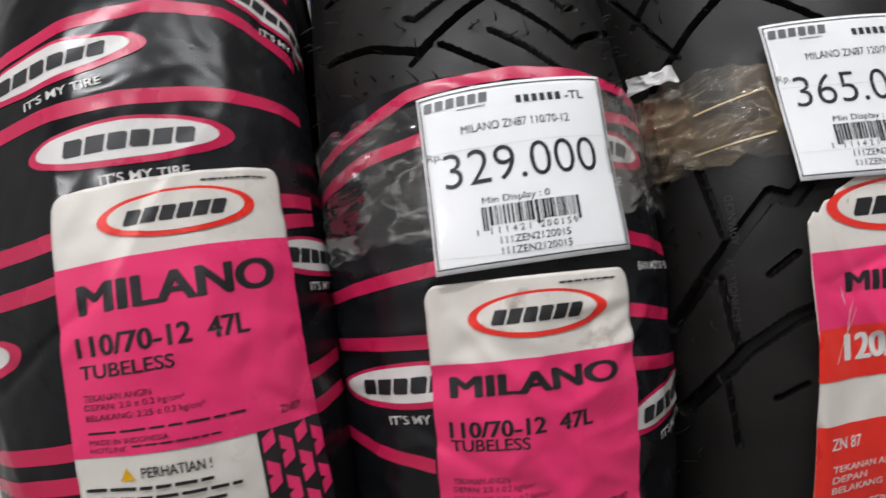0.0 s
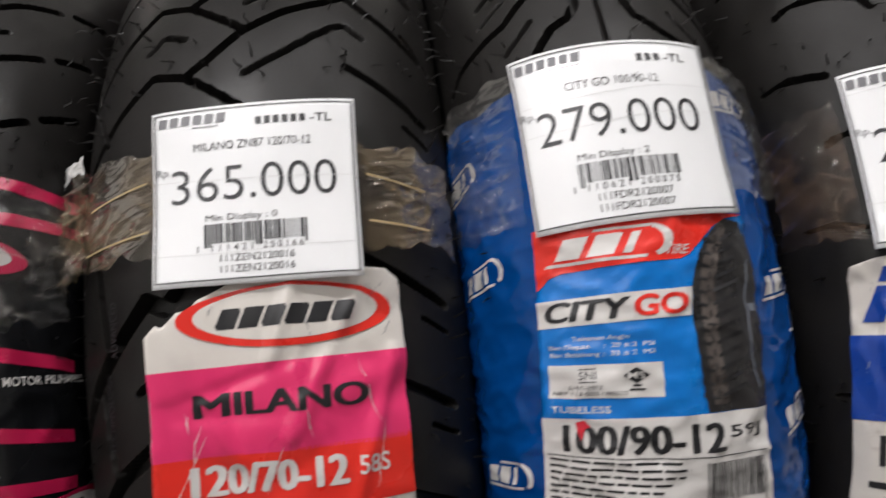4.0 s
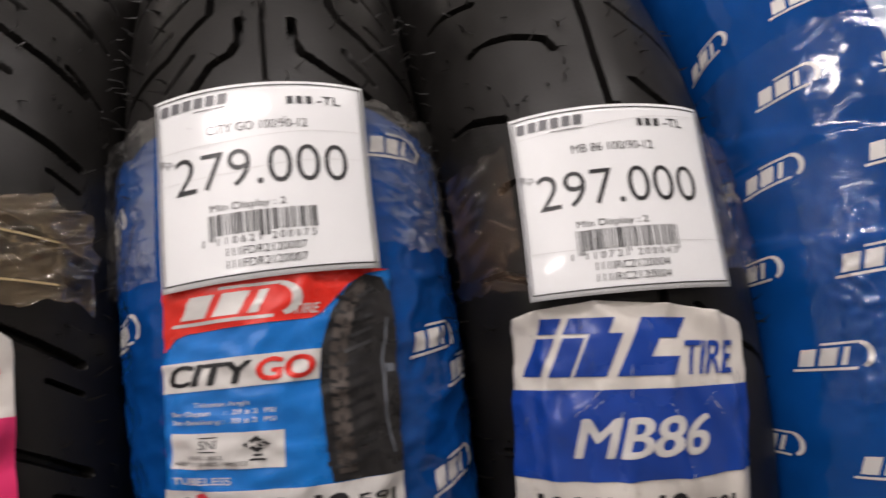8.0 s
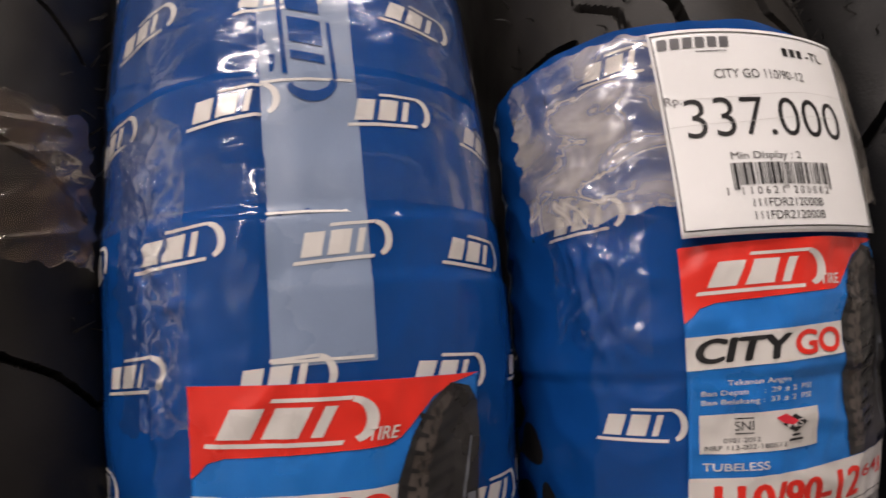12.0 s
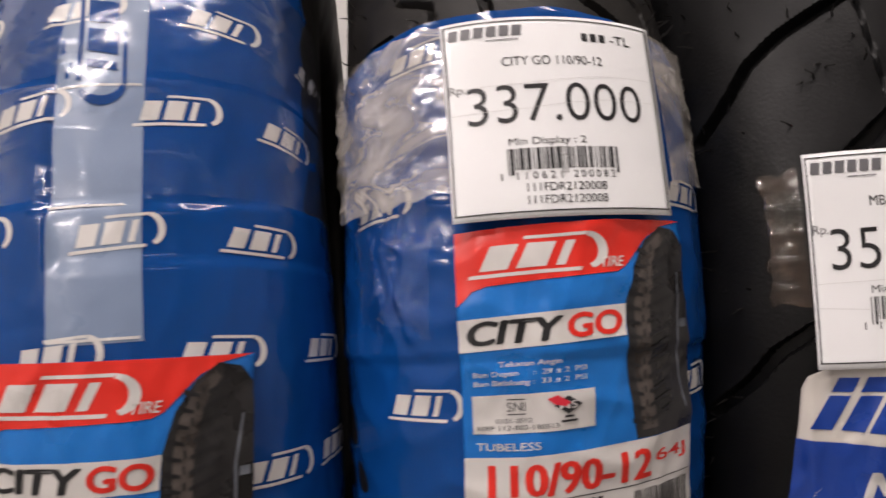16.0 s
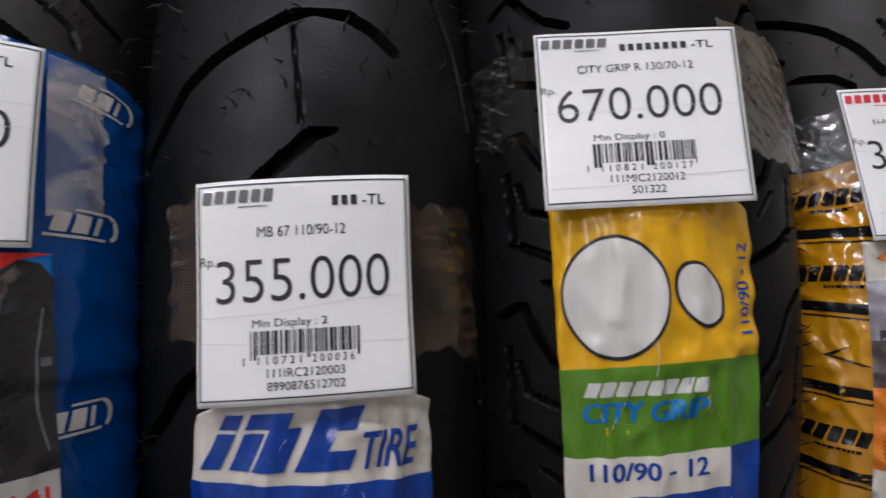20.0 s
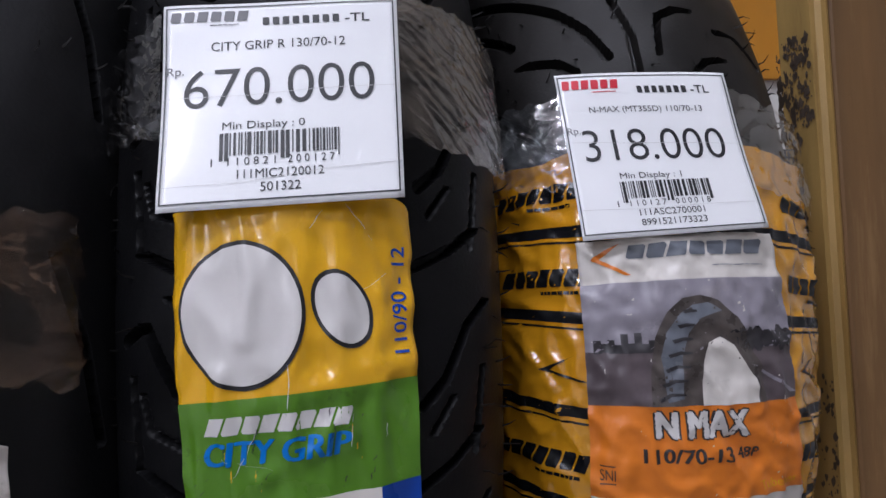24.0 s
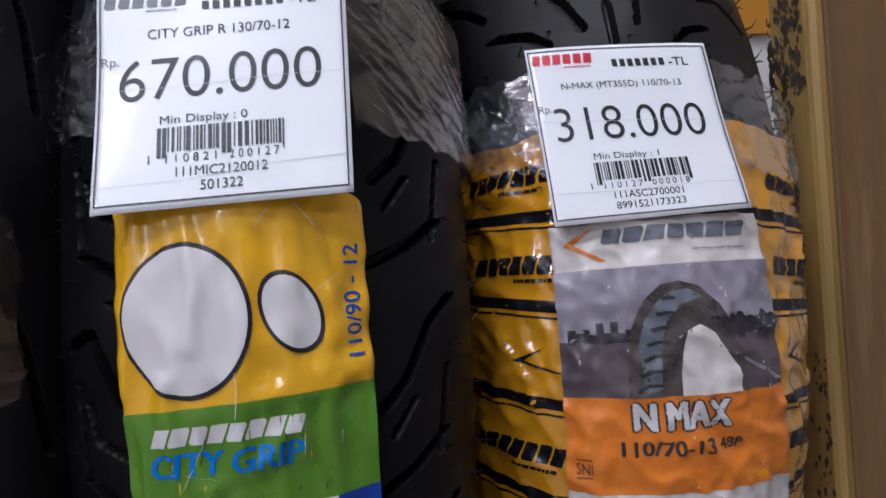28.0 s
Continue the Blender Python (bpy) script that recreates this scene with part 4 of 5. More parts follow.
def red_pink_label(t, corners, seed, base):
    """White, pink and red tread label with a torn corner."""
    put = label_kit(t, corners, seed, base, 1.3, pleats=([(30, 50), (8, 10)], [(38, 30), (20, -20)], [(-20, 40), (-6, 5)], [(12, 52), (4, 30)]), flare=8.5)
    put("", shape([(0.0, 0.24), (0.03, 0.19), (0.05, 0.20), (0.09, 0.14), (0.13, 0.13), (0.16, 0.09), (0.20, 0.07), (0.27, 0.03), (0.45, 0.005), (0.80, -0.01), (0.93, 0.0), (0.99, 0.05),
                   (1.0, 0.12), (1.0, 0.7), (1.01, 1.0), (1.0, 1.3), (1.01, 2.1), (0.0, 2.1), (0.0, 1.2), (0.015, 0.9), (0.0, 0.5)]), "label_white", label="torn white, pink and red paper tread label", sheet=True)
    put("pink_field", shape([(0.001, 0.385), (1.0, 0.365), (1.0, 0.75), (0.012, 0.75)]), "label_pink")
    put("red_field", shape([(0.012, 0.75), (1.0, 0.73), (1.008, 1.0), (0.006, 1.0)]), "label_red", 0.18)
    put("lower_red_field", shape([(0.0, 1.22), (1.0, 1.2), (1.008, 2.1), (0.0, 2.1)]), "label_red", 0.18)
    oval_mark(put, 0.52, 0.18, 0.43, 0.135)
    put("model_text", heavy("MILANO", 0.15, 0.49, 0.82, 0.585, 0.011), "ink", 0.3)
    put("size_text", heavy("120/70-12", 0.13, 0.785, 0.72, 0.91, 0.014), "film_white", 0.34)
    put("load_text", letters("58S", 0.77, 0.80, 0.90, 0.88, 0.011), "film_white", 0.34)
    put("tubeless_text", heavy("TUBELESS", 0.34, 1.045, 0.74, 1.155, 0.008), "ink", 0.3)
    put("code_text", letters("ZN 87", 0.06, 1.28, 0.20, 1.34, 0.02), "film_white", 0.34)
    put("pressure_text", [letters("TEKANAN ANGIN", 0.07, 1.42, 0.45, 1.455, 0.01), letters("DEPAN", 0.07, 1.475, 0.24, 1.51, 0.01), letters("BELAKANG", 0.07, 1.53, 0.33, 1.565, 0.01)] + bars(0.48, 1.42, 0.95, 1.57, 3, seed), "film_white", 0.34, 8)
    put("warning_text", letters("PERHATIAN !", 0.27, 1.63, 0.6, 1.68, 0.02), "film_white", 0.34)
    put("small_print", bars(0.05, 1.72, 0.95, 2.05, 7, seed + 1), "film_white", 0.34, 8)
    scratches(put, 0.1, 0.4, 0.95, 1.2, 9, seed, long=0.34, lean=1.9, thin=0.005)
    scratches(put, 0.05, 0.1, 0.95, 0.35, 5, seed + 1, "grey_ink", long=0.12, thin=0.004)


def swoosh_mark(put_shape, x0, y0, x1, y1, material, extra, slant):
    """A plain winged mark: slanted blocks over an underline, closed by a loop."""
    w, h = x1 - x0, y1 - y0

    def X(f):
        return x0 + w * f

    def Y(f):
        return y0 + h * f
    s = slant
    art = [slab(X(f0), Y(0.20), X(f1), Y(0.80), s) for f0, f1 in ((0.08, 0.28), (0.34, 0.55), (0.62, 0.69))]
    art += [slab(X(0.0), Y(0.88), X(0.80), Y(0.97), s * 0.15), slab(X(0.40), Y(0.02), X(0.86), Y(0.10), s * 0.15)]
    loop = [(X(0.86 + 0.16 * math.sin(a)), Y(0.48 - 0.46 * math.cos(a))) for a in np.linspace(0.1, math.pi * 0.93, 12)]
    inner = [(X(0.85 + 0.095 * math.sin(a)), Y(0.48 - 0.35 * math.cos(a))) for a in np.linspace(0.1, math.pi * 0.93, 12)]
    art.append((np.array(loop + inner), [(k, k + 1, k + 13, k + 12) for k in range(11)]))
    for piece in art:
        put_shape("mark_block", piece, material, extra)


def blue_label(t, corners, seed, base, size, load, size_ink, drop=1.9):
    """Blue and red tread label with a printed tyre."""
    put = label_kit(t, corners, seed, base, 0.45, crisp=0.3)
    put("", rect(0, 0, 1, drop), "label_blue", label="blue and red paper tread label with a printed tyre", sheet=True)
    put("red_field", shape([(0.0, 0.0), (1.0, 0.0), (0.88, 0.03), (0.80, 0.08), (0.73, 0.16), (0.68, 0.215), (0.64, 0.235), (0.12, 0.255), (0.06, 0.275), (0.03, 0.31), (0.0, 0.335)]), "label_red")
    swoosh_mark(put, 0.05, 0.045, 0.60, 0.225, "film_white", 0.3, 0.05)
    put("tire_text", letters("TIRE", 0.575, 0.165, 0.68, 0.212, 0.011, 0.3), "film_white", 0.44)
    tyre_l = [(0.87, 0.03), (0.79, 0.10), (0.72, 0.22), (0.675, 0.38), (0.665, 0.55), (0.675, 0.75), (0.69, 0.92), (0.70, 0.995)]
    put("printed_tyre", shape([*tyre_l, (1.0, 0.995), (1.0, 0.12), (0.95, 0.05)]), "print_rubber", 0.2)
    put("printed_crown", shape([(0.86, 0.06), (0.79, 0.13), (0.735, 0.25), (0.71, 0.40), (0.705, 0.58), (0.715, 0.80), (0.725, 0.96), (0.80, 0.96), (0.785, 0.80), (0.775, 0.58), (0.785, 0.38), (0.82, 0.20), (0.88, 0.09)]), "photo_mid", 0.26)
    cuts = []
    for k in range(13):
        y = 0.13 + 0.064 * k
        lean = 0.07 * max(1 - k / 5, 0) ** 1.6
        cuts += [shape([(0.68 + lean, y), (0.735 + lean, y + 0.022), (0.735 + lean, y + 0.036), (0.68 + lean, y + 0.022)]), shape([(0.765 + lean, y + 0.012), (0.88 + lean * 0.4, y - 0.035), (0.885 + lean * 0.4, y - 0.018), (0.765 + lean, y + 0.03)]),
                 shape([(0.742 + lean, y - 0.01), (0.75 + lean, y - 0.012), (0.752 + lean, y + 0.022), (0.744 + lean, y + 0.024)])]
    put("printed_tread", cuts, "ink", 0.38, 6)["kind"] = "stuff"
    put("printed_rim", [shape([(0.955, 0.25), (0.925, 0.45), (0.925, 0.7), (0.96, 0.9), (0.968, 0.9), (0.936, 0.7), (0.936, 0.45), (0.965, 0.25)]), rect(0.945, 0.475, 0.985, 0.515)], "photo_grey", 0.3, 6)
    put("model_field", shape([(0.0, 0.395), (0.675, 0.38), (0.662, 0.52), (0.0, 0.54)]), "film_white", 0.2)
    put("model_text", heavy("CITY", 0.04, 0.41, 0.40, 0.51, 0.02, 0.2), "ink", 0.34)
    put("model_end_text", heavy("GO", 0.425, 0.405, 0.645, 0.505, 0.025, 0.12), "label_red", 0.34)
    put("pressure_text", [letters("Tekanan Angin", 0.15, 0.59, 0.39, 0.62, 0.01), letters("Ban Depan     :  29 ± 2  PSI", 0.05, 0.63, 0.49, 0.66, 0.01), letters("Ban Belakang :  33 ± 2  PSI", 0.05, 0.67, 0.49, 0.70, 0.01)], "film_white", 0.3, 8)
    put("approval_field", rect(0.04, 0.735, 0.52, 0.905), "film_white", 0.2)
    put("approval_print", [letters("SNI", 0.175, 0.77, 0.245, 0.81), rect(0.175, 0.755, 0.245, 0.76), rect(0.175, 0.82, 0.245, 0.825), letters("0101-2012", 0.13, 0.84, 0.27, 0.86), letters("NRP 113-002-180513", 0.06, 0.87, 0.37, 0.89),
                           shape([(0.41, 0.755), (0.465, 0.795), (0.41, 0.835), (0.355, 0.795)]), rect(0.395, 0.84, 0.43, 0.85), rect(0.38, 0.86, 0.445, 0.87)], "ink", 0.32, 8)
    put("approval_sign", letters("MS", 0.375, 0.778, 0.445, 0.812, 0.02), "film_white", 0.46, 8)
    put("tubeless_text", letters("TUBELESS", 0.05, 0.945, 0.30, 0.98, 0.01), "film_white", 0.3)
    put("size_field", shape([(0.0, 1.012), (1.0, 0.995), (1.0, 1.5), (0.0, 1.5)]), "film_white", 0.2)
    put("size_text", heavy(size, 0.10, 1.045, 0.76, 1.185, 0.011), size_ink, 0.32)
    put("load_text", letters(load, 0.79, 1.065, 0.96, 1.14, 0.015), size_ink, 0.32)
    put("red_smudge", shape([(0.15, 1.03), (0.19, 1.015), (0.215, 1.05), (0.19, 1.06), (0.175, 1.12), (0.16, 1.08)]) if size_ink == "ink" else shape([(0.33, 0.765), (0.37, 0.75), (0.42, 0.785), (0.40, 0.80), (0.36, 0.79)]), "red_ink", 0.56)
    put("rule_line", rect(0.02, 1.205, 0.98, 1.21), "ink", 0.32)
    put("maker_print", bars(0.03, 1.225, 0.64, 1.47, 7, seed + 3), "ink", 0.32, 8)
    put("barcode", barcode(0.68, 1.235, 0.96, 1.42, seed + 4), "ink", 0.32, 8)
    put("dark_field", rect(0.0, 1.5, 1.0, 1.66), "ink", 0.2)
    put("dark_field_print", bars(0.05, 1.53, 0.9, 1.63, 2, seed + 9), "film_white", 0.32, 8)


def navy_label(t, corners, seed, base, model, size, first, scale):
    """White and navy tread label; first is where the navy begins, scale the height of one row of print."""
    put = label_kit(t, corners, seed, base, 1.7, pleats=([(-30, 60), (-33, 20), (-31, -30)], [(4, 48), (0, 20), (5, -10)], [(18, 44), (21, 10), (17, -30)], [(-12, 6), (-16, -25)]), crisp=0.55)
    foot = first + scale * 3.4
    put("", shape([(0.0, 0.30 * first), (0.02, 0.14 * first), (0.10, 0.03), (0.35, -0.02), (0.66, 0.0), (0.86, 0.07 * first), (0.93, 0.12 * first), (1.0, 0.2 * first), (1.0, first), (1.01, first + scale), (1.0, foot), (0.0, foot), (0.01, first + scale)]),
        "label_white", label="creased white and navy-blue paper tread label", sheet=True)
    put("navy_field", shape([(0.0, first), (1.0, first * 0.985), (1.005, first + scale), (0.008, first + scale)]), "label_navy")
    y0, y1 = first * 0.16, first * 0.84
    h = y1 - y0
    s = 0.10
    art = [slab(0.05, y0 + 0.34 * h, 0.13, y1, s * 0.6), slab(0.115, y0, 0.195, y0 + 0.27 * h, s * 0.25), slab(0.165, y0 + 0.34 * h, 0.25, y1, s * 0.6), slab(0.225, y0, 0.40, y0 + 0.27 * h, s * 0.25),
           slab(0.265, y0 + 0.27 * h, 0.39, y1, s * 0.66), slab(0.43, y0, 0.53, y1, s), slab(0.52, y0, 0.67, y0 + 0.36 * h, s * 0.4), slab(0.53, y0 + 0.68 * h, 0.645, y1, s * 0.3)]
    for piece in art:
        put("mark_block", piece, "label_navy", 0.24)
    put("tire_text", heavy("TIRE", 0.70, y0 + 0.42 * h, 0.93, y1, 0.012, 0.3), "label_navy", 0.24)
    put("model_text", heavy(model, 0.27, first + scale * 0.30, 0.79, first + scale * 0.74, 0.012, 0.2), "film_white", 0.3)
    put("size_text", heavy(size, 0.12, first + scale * 1.17, 0.72, first + scale * 1.55, 0.008), "ink", 0.24)
    put("load_text", letters("59J", 0.79, first + scale * 1.26, 0.92, first + scale * 1.55, 0.02), "ink", 0.24)
    put("small_print", bars(0.08, first + scale * 1.75, 0.92, first + scale * 3.2, 6, seed), "ink", 0.24, 8)
    scratches(put, 0.05, first * 0.1, 0.95, first + scale, 9, seed, long=0.16 + 0.1 * scale, thin=0.004)
    scratches(put, 0.03, first * 0.15, 0.97, first * 0.95, 8, seed + 1, "grey_ink", long=0.12, thin=0.003)


def yellow_label(t, corners, seed, base):
    """Yellow and green tread label with a plain white emblem."""
    put = label_kit(t, corners, seed, base, 1.7, pleats=([(-5, 52), (-3, 30), (-6, 8), (-4, -30)], [(7, 50), (5, 20), (8, -5)], [(15, 30), (13, 0), (16, -30)], [(-22, 12), (-16, -30)], [(-29, 48), (-32, 10)], [(-18, 50), (-14, 34), (-16, 20)], [(10, 8), (0, -6), (-12, -12)]), crisp=0.8)
    put("", rounded(0, 0, 1, 2.6, 0.07, 0.07, (0, 1, 0, 0)), "label_yellow", label="creased yellow and green paper tread label", sheet=True)
    put("emblem_edge", [oval(0.29, 0.59, 0.255, 0.385, 44), oval(0.69, 0.60, 0.115, 0.215, 30, -0.25)], "ink", 0.2)
    put("emblem", [oval(0.29, 0.59, 0.24, 0.36, 44), oval(0.69, 0.60, 0.10, 0.19, 30, -0.25)], "film_white", 0.55, label="two plain white ovals")
    put("size_side_text", letters("110/90 - 12", 0.90, 0.28, 0.965, 0.86, 0.02, 0, True), "label_navy", 0.24)
    put("green_field", shape([(0.0, 1.02), (1.0, 0.995), (1.0, 1.55), (0.0, 1.56)]), "label_green")
    for block in wordmark(0.11, 1.10, 0.70, 1.19, 8, 0.03, 0.14, 3):
        put("mark_block", block, "film_white", 0.3)
    put("model_text", heavy("CITY GRIP", 0.11, 1.225, 0.70, 1.345, 0.009, 0.15), "label_blue", 0.3)
    put("size_field", shape([(0.0, 1.56), (0.82, 1.55), (0.82, 1.80), (0.0, 1.82)]), "label_white", 0.2)
    put("size_text", heavy("110/90 - 12", 0.13, 1.595, 0.71, 1.705, 0.007), "label_navy", 0.32)
    put("blue_field", shape([(0.82, 1.55), (1.0, 1.545), (1.0, 2.6), (0.26, 2.6), (0.26, 1.81), (0.82, 1.80)]), "label_navy", 0.22)
    put("load_text", letters("64 P", 0.09, 1.87, 0.22, 1.93, 0.011), "ink", 0.3)
    scratches(put, 0.08, 0.1, 0.9, 1.5, 8, seed, long=0.3, thin=0.004)
    scratches(put, 0.05, 1.05, 0.95, 1.5, 16, seed + 1, "ink", long=0.10, lean=2.3, thin=0.006)
    put("speed_text", letters("≤150 km/h, ≤93 mph", 0.31, 1.87, 0.85, 1.93), "film_white", 0.34)


def orange_label(t, corners, seed, base):
    """White, grey and orange tread label with a printed road picture."""
    put = label_kit(t, corners, seed, base, 0.6, crisp=0.35)
    put("", rect(0, 0, 1, 2.4), "label_white", label="white, grey and orange paper tread label with a printed tyre", sheet=True)
    for block in wordmark(0.22, 0.045, 0.89, 0.13, 7, 0.025, 0.13, 1):
        put("mark_block", block, "photo_grey", 0.2)
    put("small_print", bars(0.62, 0.19, 0.95, 0.205, 1, seed), "photo_grey", 0.2)
    put("chevron_mark", [shape([(0.20, 0.03), (0.10, 0.12), (0.06, 0.12), (0.13, 0.06)]), shape([(0.06, 0.12), (0.10, 0.12), (0.24, 0.225), (0.21, 0.225)])], "label_orange", 0.2)
    put("picture_sky", rect(0.0, 0.27, 1.0, 0.68), "photo_sky", 0.16)
    rng = np.random.RandomState(seed)
    sky = [rect(0.04 + 0.03 * k, 0.64 - 0.07 * rng.rand() ** 2, 0.072 + 0.03 * k, 0.69) for k in range(10)] + [oval(0.62 + 0.045 * k, 0.63, 0.032, 0.05 + 0.03 * rng.rand(), 10) for k in range(9)]
    put("picture_skyline", sky, "photo_dark", 0.2, 8)
    put("picture_road", rect(0.0, 0.68, 1.0, 1.0), "photo_road", 0.18)
    put("road_line", shape([(0.74, 0.78), (0.76, 0.78), (1.0, 0.965), (0.96, 0.965)]), "photo_sky", 0.3, 8)
    arch = [(0.27, 1.0), (0.28, 0.80), (0.31, 0.60), (0.37, 0.46), (0.45, 0.38), (0.53, 0.365), (0.62, 0.40), (0.70, 0.50), (0.75, 0.66), (0.80, 0.80), (0.80, 1.0)]
    put("printed_tyre", shape(arch), "photo_mid", 0.3)
    put("printed_tread", [shape([(0.30 + 0.02 * k + 0.012 * max(k - 4, 0), 0.96 - 0.085 * k), (0.36 + 0.018 * k, 0.925 - 0.08 * k), (0.42 + 0.014 * k, 0.93 - 0.08 * k), (0.42 + 0.014 * k, 0.942 - 0.08 * k), (0.36 + 0.018 * k, 0.945 - 0.08 * k), (0.31 + 0.02 * k + 0.012 * max(k - 4, 0), 0.98 - 0.085 * k)]) for k in range(7)], "photo_dark", 0.46, 8)["kind"] = "stuff"
    put("printed_crown", shape([(0.33, 0.72), (0.36, 0.58), (0.42, 0.48), (0.49, 0.42), (0.56, 0.41), (0.63, 0.46), (0.59, 0.47), (0.52, 0.50), (0.46, 0.58), (0.42, 0.72), (0.41, 0.96), (0.34, 0.98)]), "photo_grey", 0.35)
    put("tyre_inside", shape([(0.49, 1.0), (0.50, 0.80), (0.54, 0.64), (0.60, 0.61), (0.66, 0.66), (0.71, 0.78), (0.755, 0.86), (0.76, 1.0)]), "label_white", 0.42)
    put("orange_field", rect(0.0, 1.0, 1.0, 1.56), "label_orange", 0.2)
    put("model_shadow", heavy("N MAX", 0.285, 1.03, 0.685, 1.19, 0.040), "photo_dark", 0.26)
    put("model_text", heavy("N MAX", 0.285, 1.035, 0.685, 1.185, 0.022), "film_white", 0.34)
    put("size_text", heavy("110/70-13", 0.225, 1.25, 0.61, 1.335, 0.008), "photo_dark", 0.34)
    put("load_text", heavy("48P", 0.64, 1.262, 0.74, 1.325, 0.012), "photo_dark", 0.34)
    put("approval_print", [letters("SNI", 0.04, 1.38, 0.105, 1.45), rect(0.04, 1.355, 0.105, 1.362), rect(0.04, 1.465, 0.105, 1.472)], "photo_dark", 0.34, 8)
    put("tubeless_text", letters("Tubeless", 0.73, 1.47, 0.94, 1.52), "label_yellow", 0.34)
    put("warning_text", [letters("PERHATIAN !", 0.36, 1.60, 0.62, 1.65, 0.02)] + bars(0.06, 1.70, 0.94, 2.3, 9, seed + 1), "ink", 0.24, 8)
    put("mark_text", [letters("DOT", 0.075, 1.625, 0.165, 1.675, 0.01)] + outline(0.06, 1.61, 0.18, 1.69, 0.006, 0.006), "ink", 0.24, 8)
    put("warning_sign", shape([(0.28, 1.655), (0.33, 1.655), (0.305, 1.595)]), "label_yellow", 0.24)


def film_put(t, place, base, root):
    def put(piece, shapes, material, extra=0.14, cell=1.3, label=""):
        return lay(piece, shapes, t, place, lambda u, v: base(u, v) + extra + 0.06, material, root, cell, label)
    return put


def film_oval(t, root, base, u, v, turn, size=1.0, words=True):
    """The printed oval mark of the black film, with its line of words below."""
    put = film_put(t, spot_placer(u, v, turn, size), base, root)
    put("film_mark_ring", oval(0, 0, 28, 7.2), "film_pink", 0.16)
    put("film_mark_field", oval(-1, 0.4, 24.5, 5.6), "film_white", 0.26)
    for block in wordmark(-18, 2.6, 17, -2.4, 6, 1.2, 0.14, 2):
        put("film_mark_block", block, "ink", 0.36)
    if words:
        put("film_text", letters("IT'S MY TIRE", -9, -9, 14, -12, 0.01), "film_white", 0.2)


def film_swoosh(t, root, base, u, v, turn=8.0, size=1.0):
    put = film_put(t, spot_placer(u, v, turn, size), base, root)
    swoosh_mark(put, -11.5, 4.6, 10.5, -4.6, "film_white", 0.2, 1.6)


ZIG = [([(-19, 122), (-11, 128), (-1, 138), (11, 146), (24, 153), (31, 158.5), (39, 153), (48, 148), (60, 141)], 3.4, 3.8), ([(-62, 100), (-43, 117), (-30, 126), (-19, 122), (-10, 114.5), (-1, 107)], 3.2, 3.8),
       ([(0, 120), (12, 128), (27, 141), (31, 143), (37, 139)], 1.6, 2.4), ([(-33, 138), (-27, 143), (-20, 139)], 1.5, 2.2), ([(53, 150), (66, 140)], 2.4, 3.0)]


def repeated(lines, shifts):
    return [([(u, v + d) for u, v in pts], w, k) for d in shifts for pts, w, k in lines]


ZIG_C = repeated(ZIG, (0, 32, 64)) + repeated([([(31, 157), (47, 149), (60, 142)], 3.4, 3.6), ([(60, 133), (50, 138)], 2.0, 3.0)], (-33, -66, -99, -132, -165)) + [
    ([(-70, 8), (-54, 27), (-43, 39), (-31, 51), (-25, 48), (-14, 58)], 5.4, 4.6), ([(-51.5, 64), (-47, 40)], 3.6, 3.6), ([(-50, 25), (-48, 8), (-46.6, 0)], 1.6, 2.0), ([(-35, 25), (-26, 31)], 2.6, 3.0),
    ([(-68, -25), (-44, 0.4), (-29, 10.3), (-14, 16)], 5.2, 4.6), ([(-36, -16), (-27, -11)], 2.6, 3.0), ([(-66, 62), (-52, 78)], 4.2, 4.0), ([(-67, 155), (-55, 122), (-49, 108)], 2.2, 2.6), ([(-51, -8), (-48, -34)], 3.0, 3.2)]
ZIG_B = repeated([([(-20, 110), (-15, 114), (-5, 122), (6, 130), (14, 135), (24, 142)], 3.0, 3.6), ([(-56, 125), (-45, 121), (-36, 118), (-27, 113), (-20, 110)], 3.3, 3.6), ([(8, 127), (18, 120), (32, 111), (37, 116), (49, 124)], 3.0, 3.6),
                  ([(54, 128), (66, 137)], 3.0, 3.4), ([(25, 131), (32, 127), (37, 130)], 1.3, 2.0)], (0, 31, 62)) + [
    ([(-13, 111), (-2, 103), (8, 97)], 2.6, 3.2), ([(3, 114), (13, 108), (27, 98)], 1.4, 2.0), ([(-23, 125), (-20, 123), (-9, 130), (7, 142)], 1.4, 2.0), ([(-23, 106), (-16, 112)], 2.2, 2.6)]
STEM = repeated([([(-14, 169), (-15, 153), (-21, 148), (-30, 140), (-51, 135), (-58, 130)], 3.0, 3.5), ([(-6, 147), (-6, 138), (-9, 133), (-15, 130), (-22, 121)], 3.2, 3.6), ([(10, 146), (10, 137), (12, 132), (20, 126), (33, 119)], 3.3, 3.6),
                 ([(22, 168), (23, 156), (26, 150), (36, 143), (48, 138), (62, 134)], 3.4, 3.6), ([(-18, 169), (-28, 161), (-38, 156)], 1.5, 2.0), ([(32, 173), (40, 166), (47, 162)], 2.2, 2.4), ([(36, 153), (46, 149)], 0.9, 1.4),
                 ([(26, 136), (28, 133), (36, 126)], 1.4, 2.0), ([(-21, 136), (-24, 133), (-31, 127)], 1.2, 1.8), ([(-29, 151), (-39, 146)], 0.9, 1.4), ([(2, 169), (1, 146), (1, 122)], 0.9, 0.9)], (0, 47))
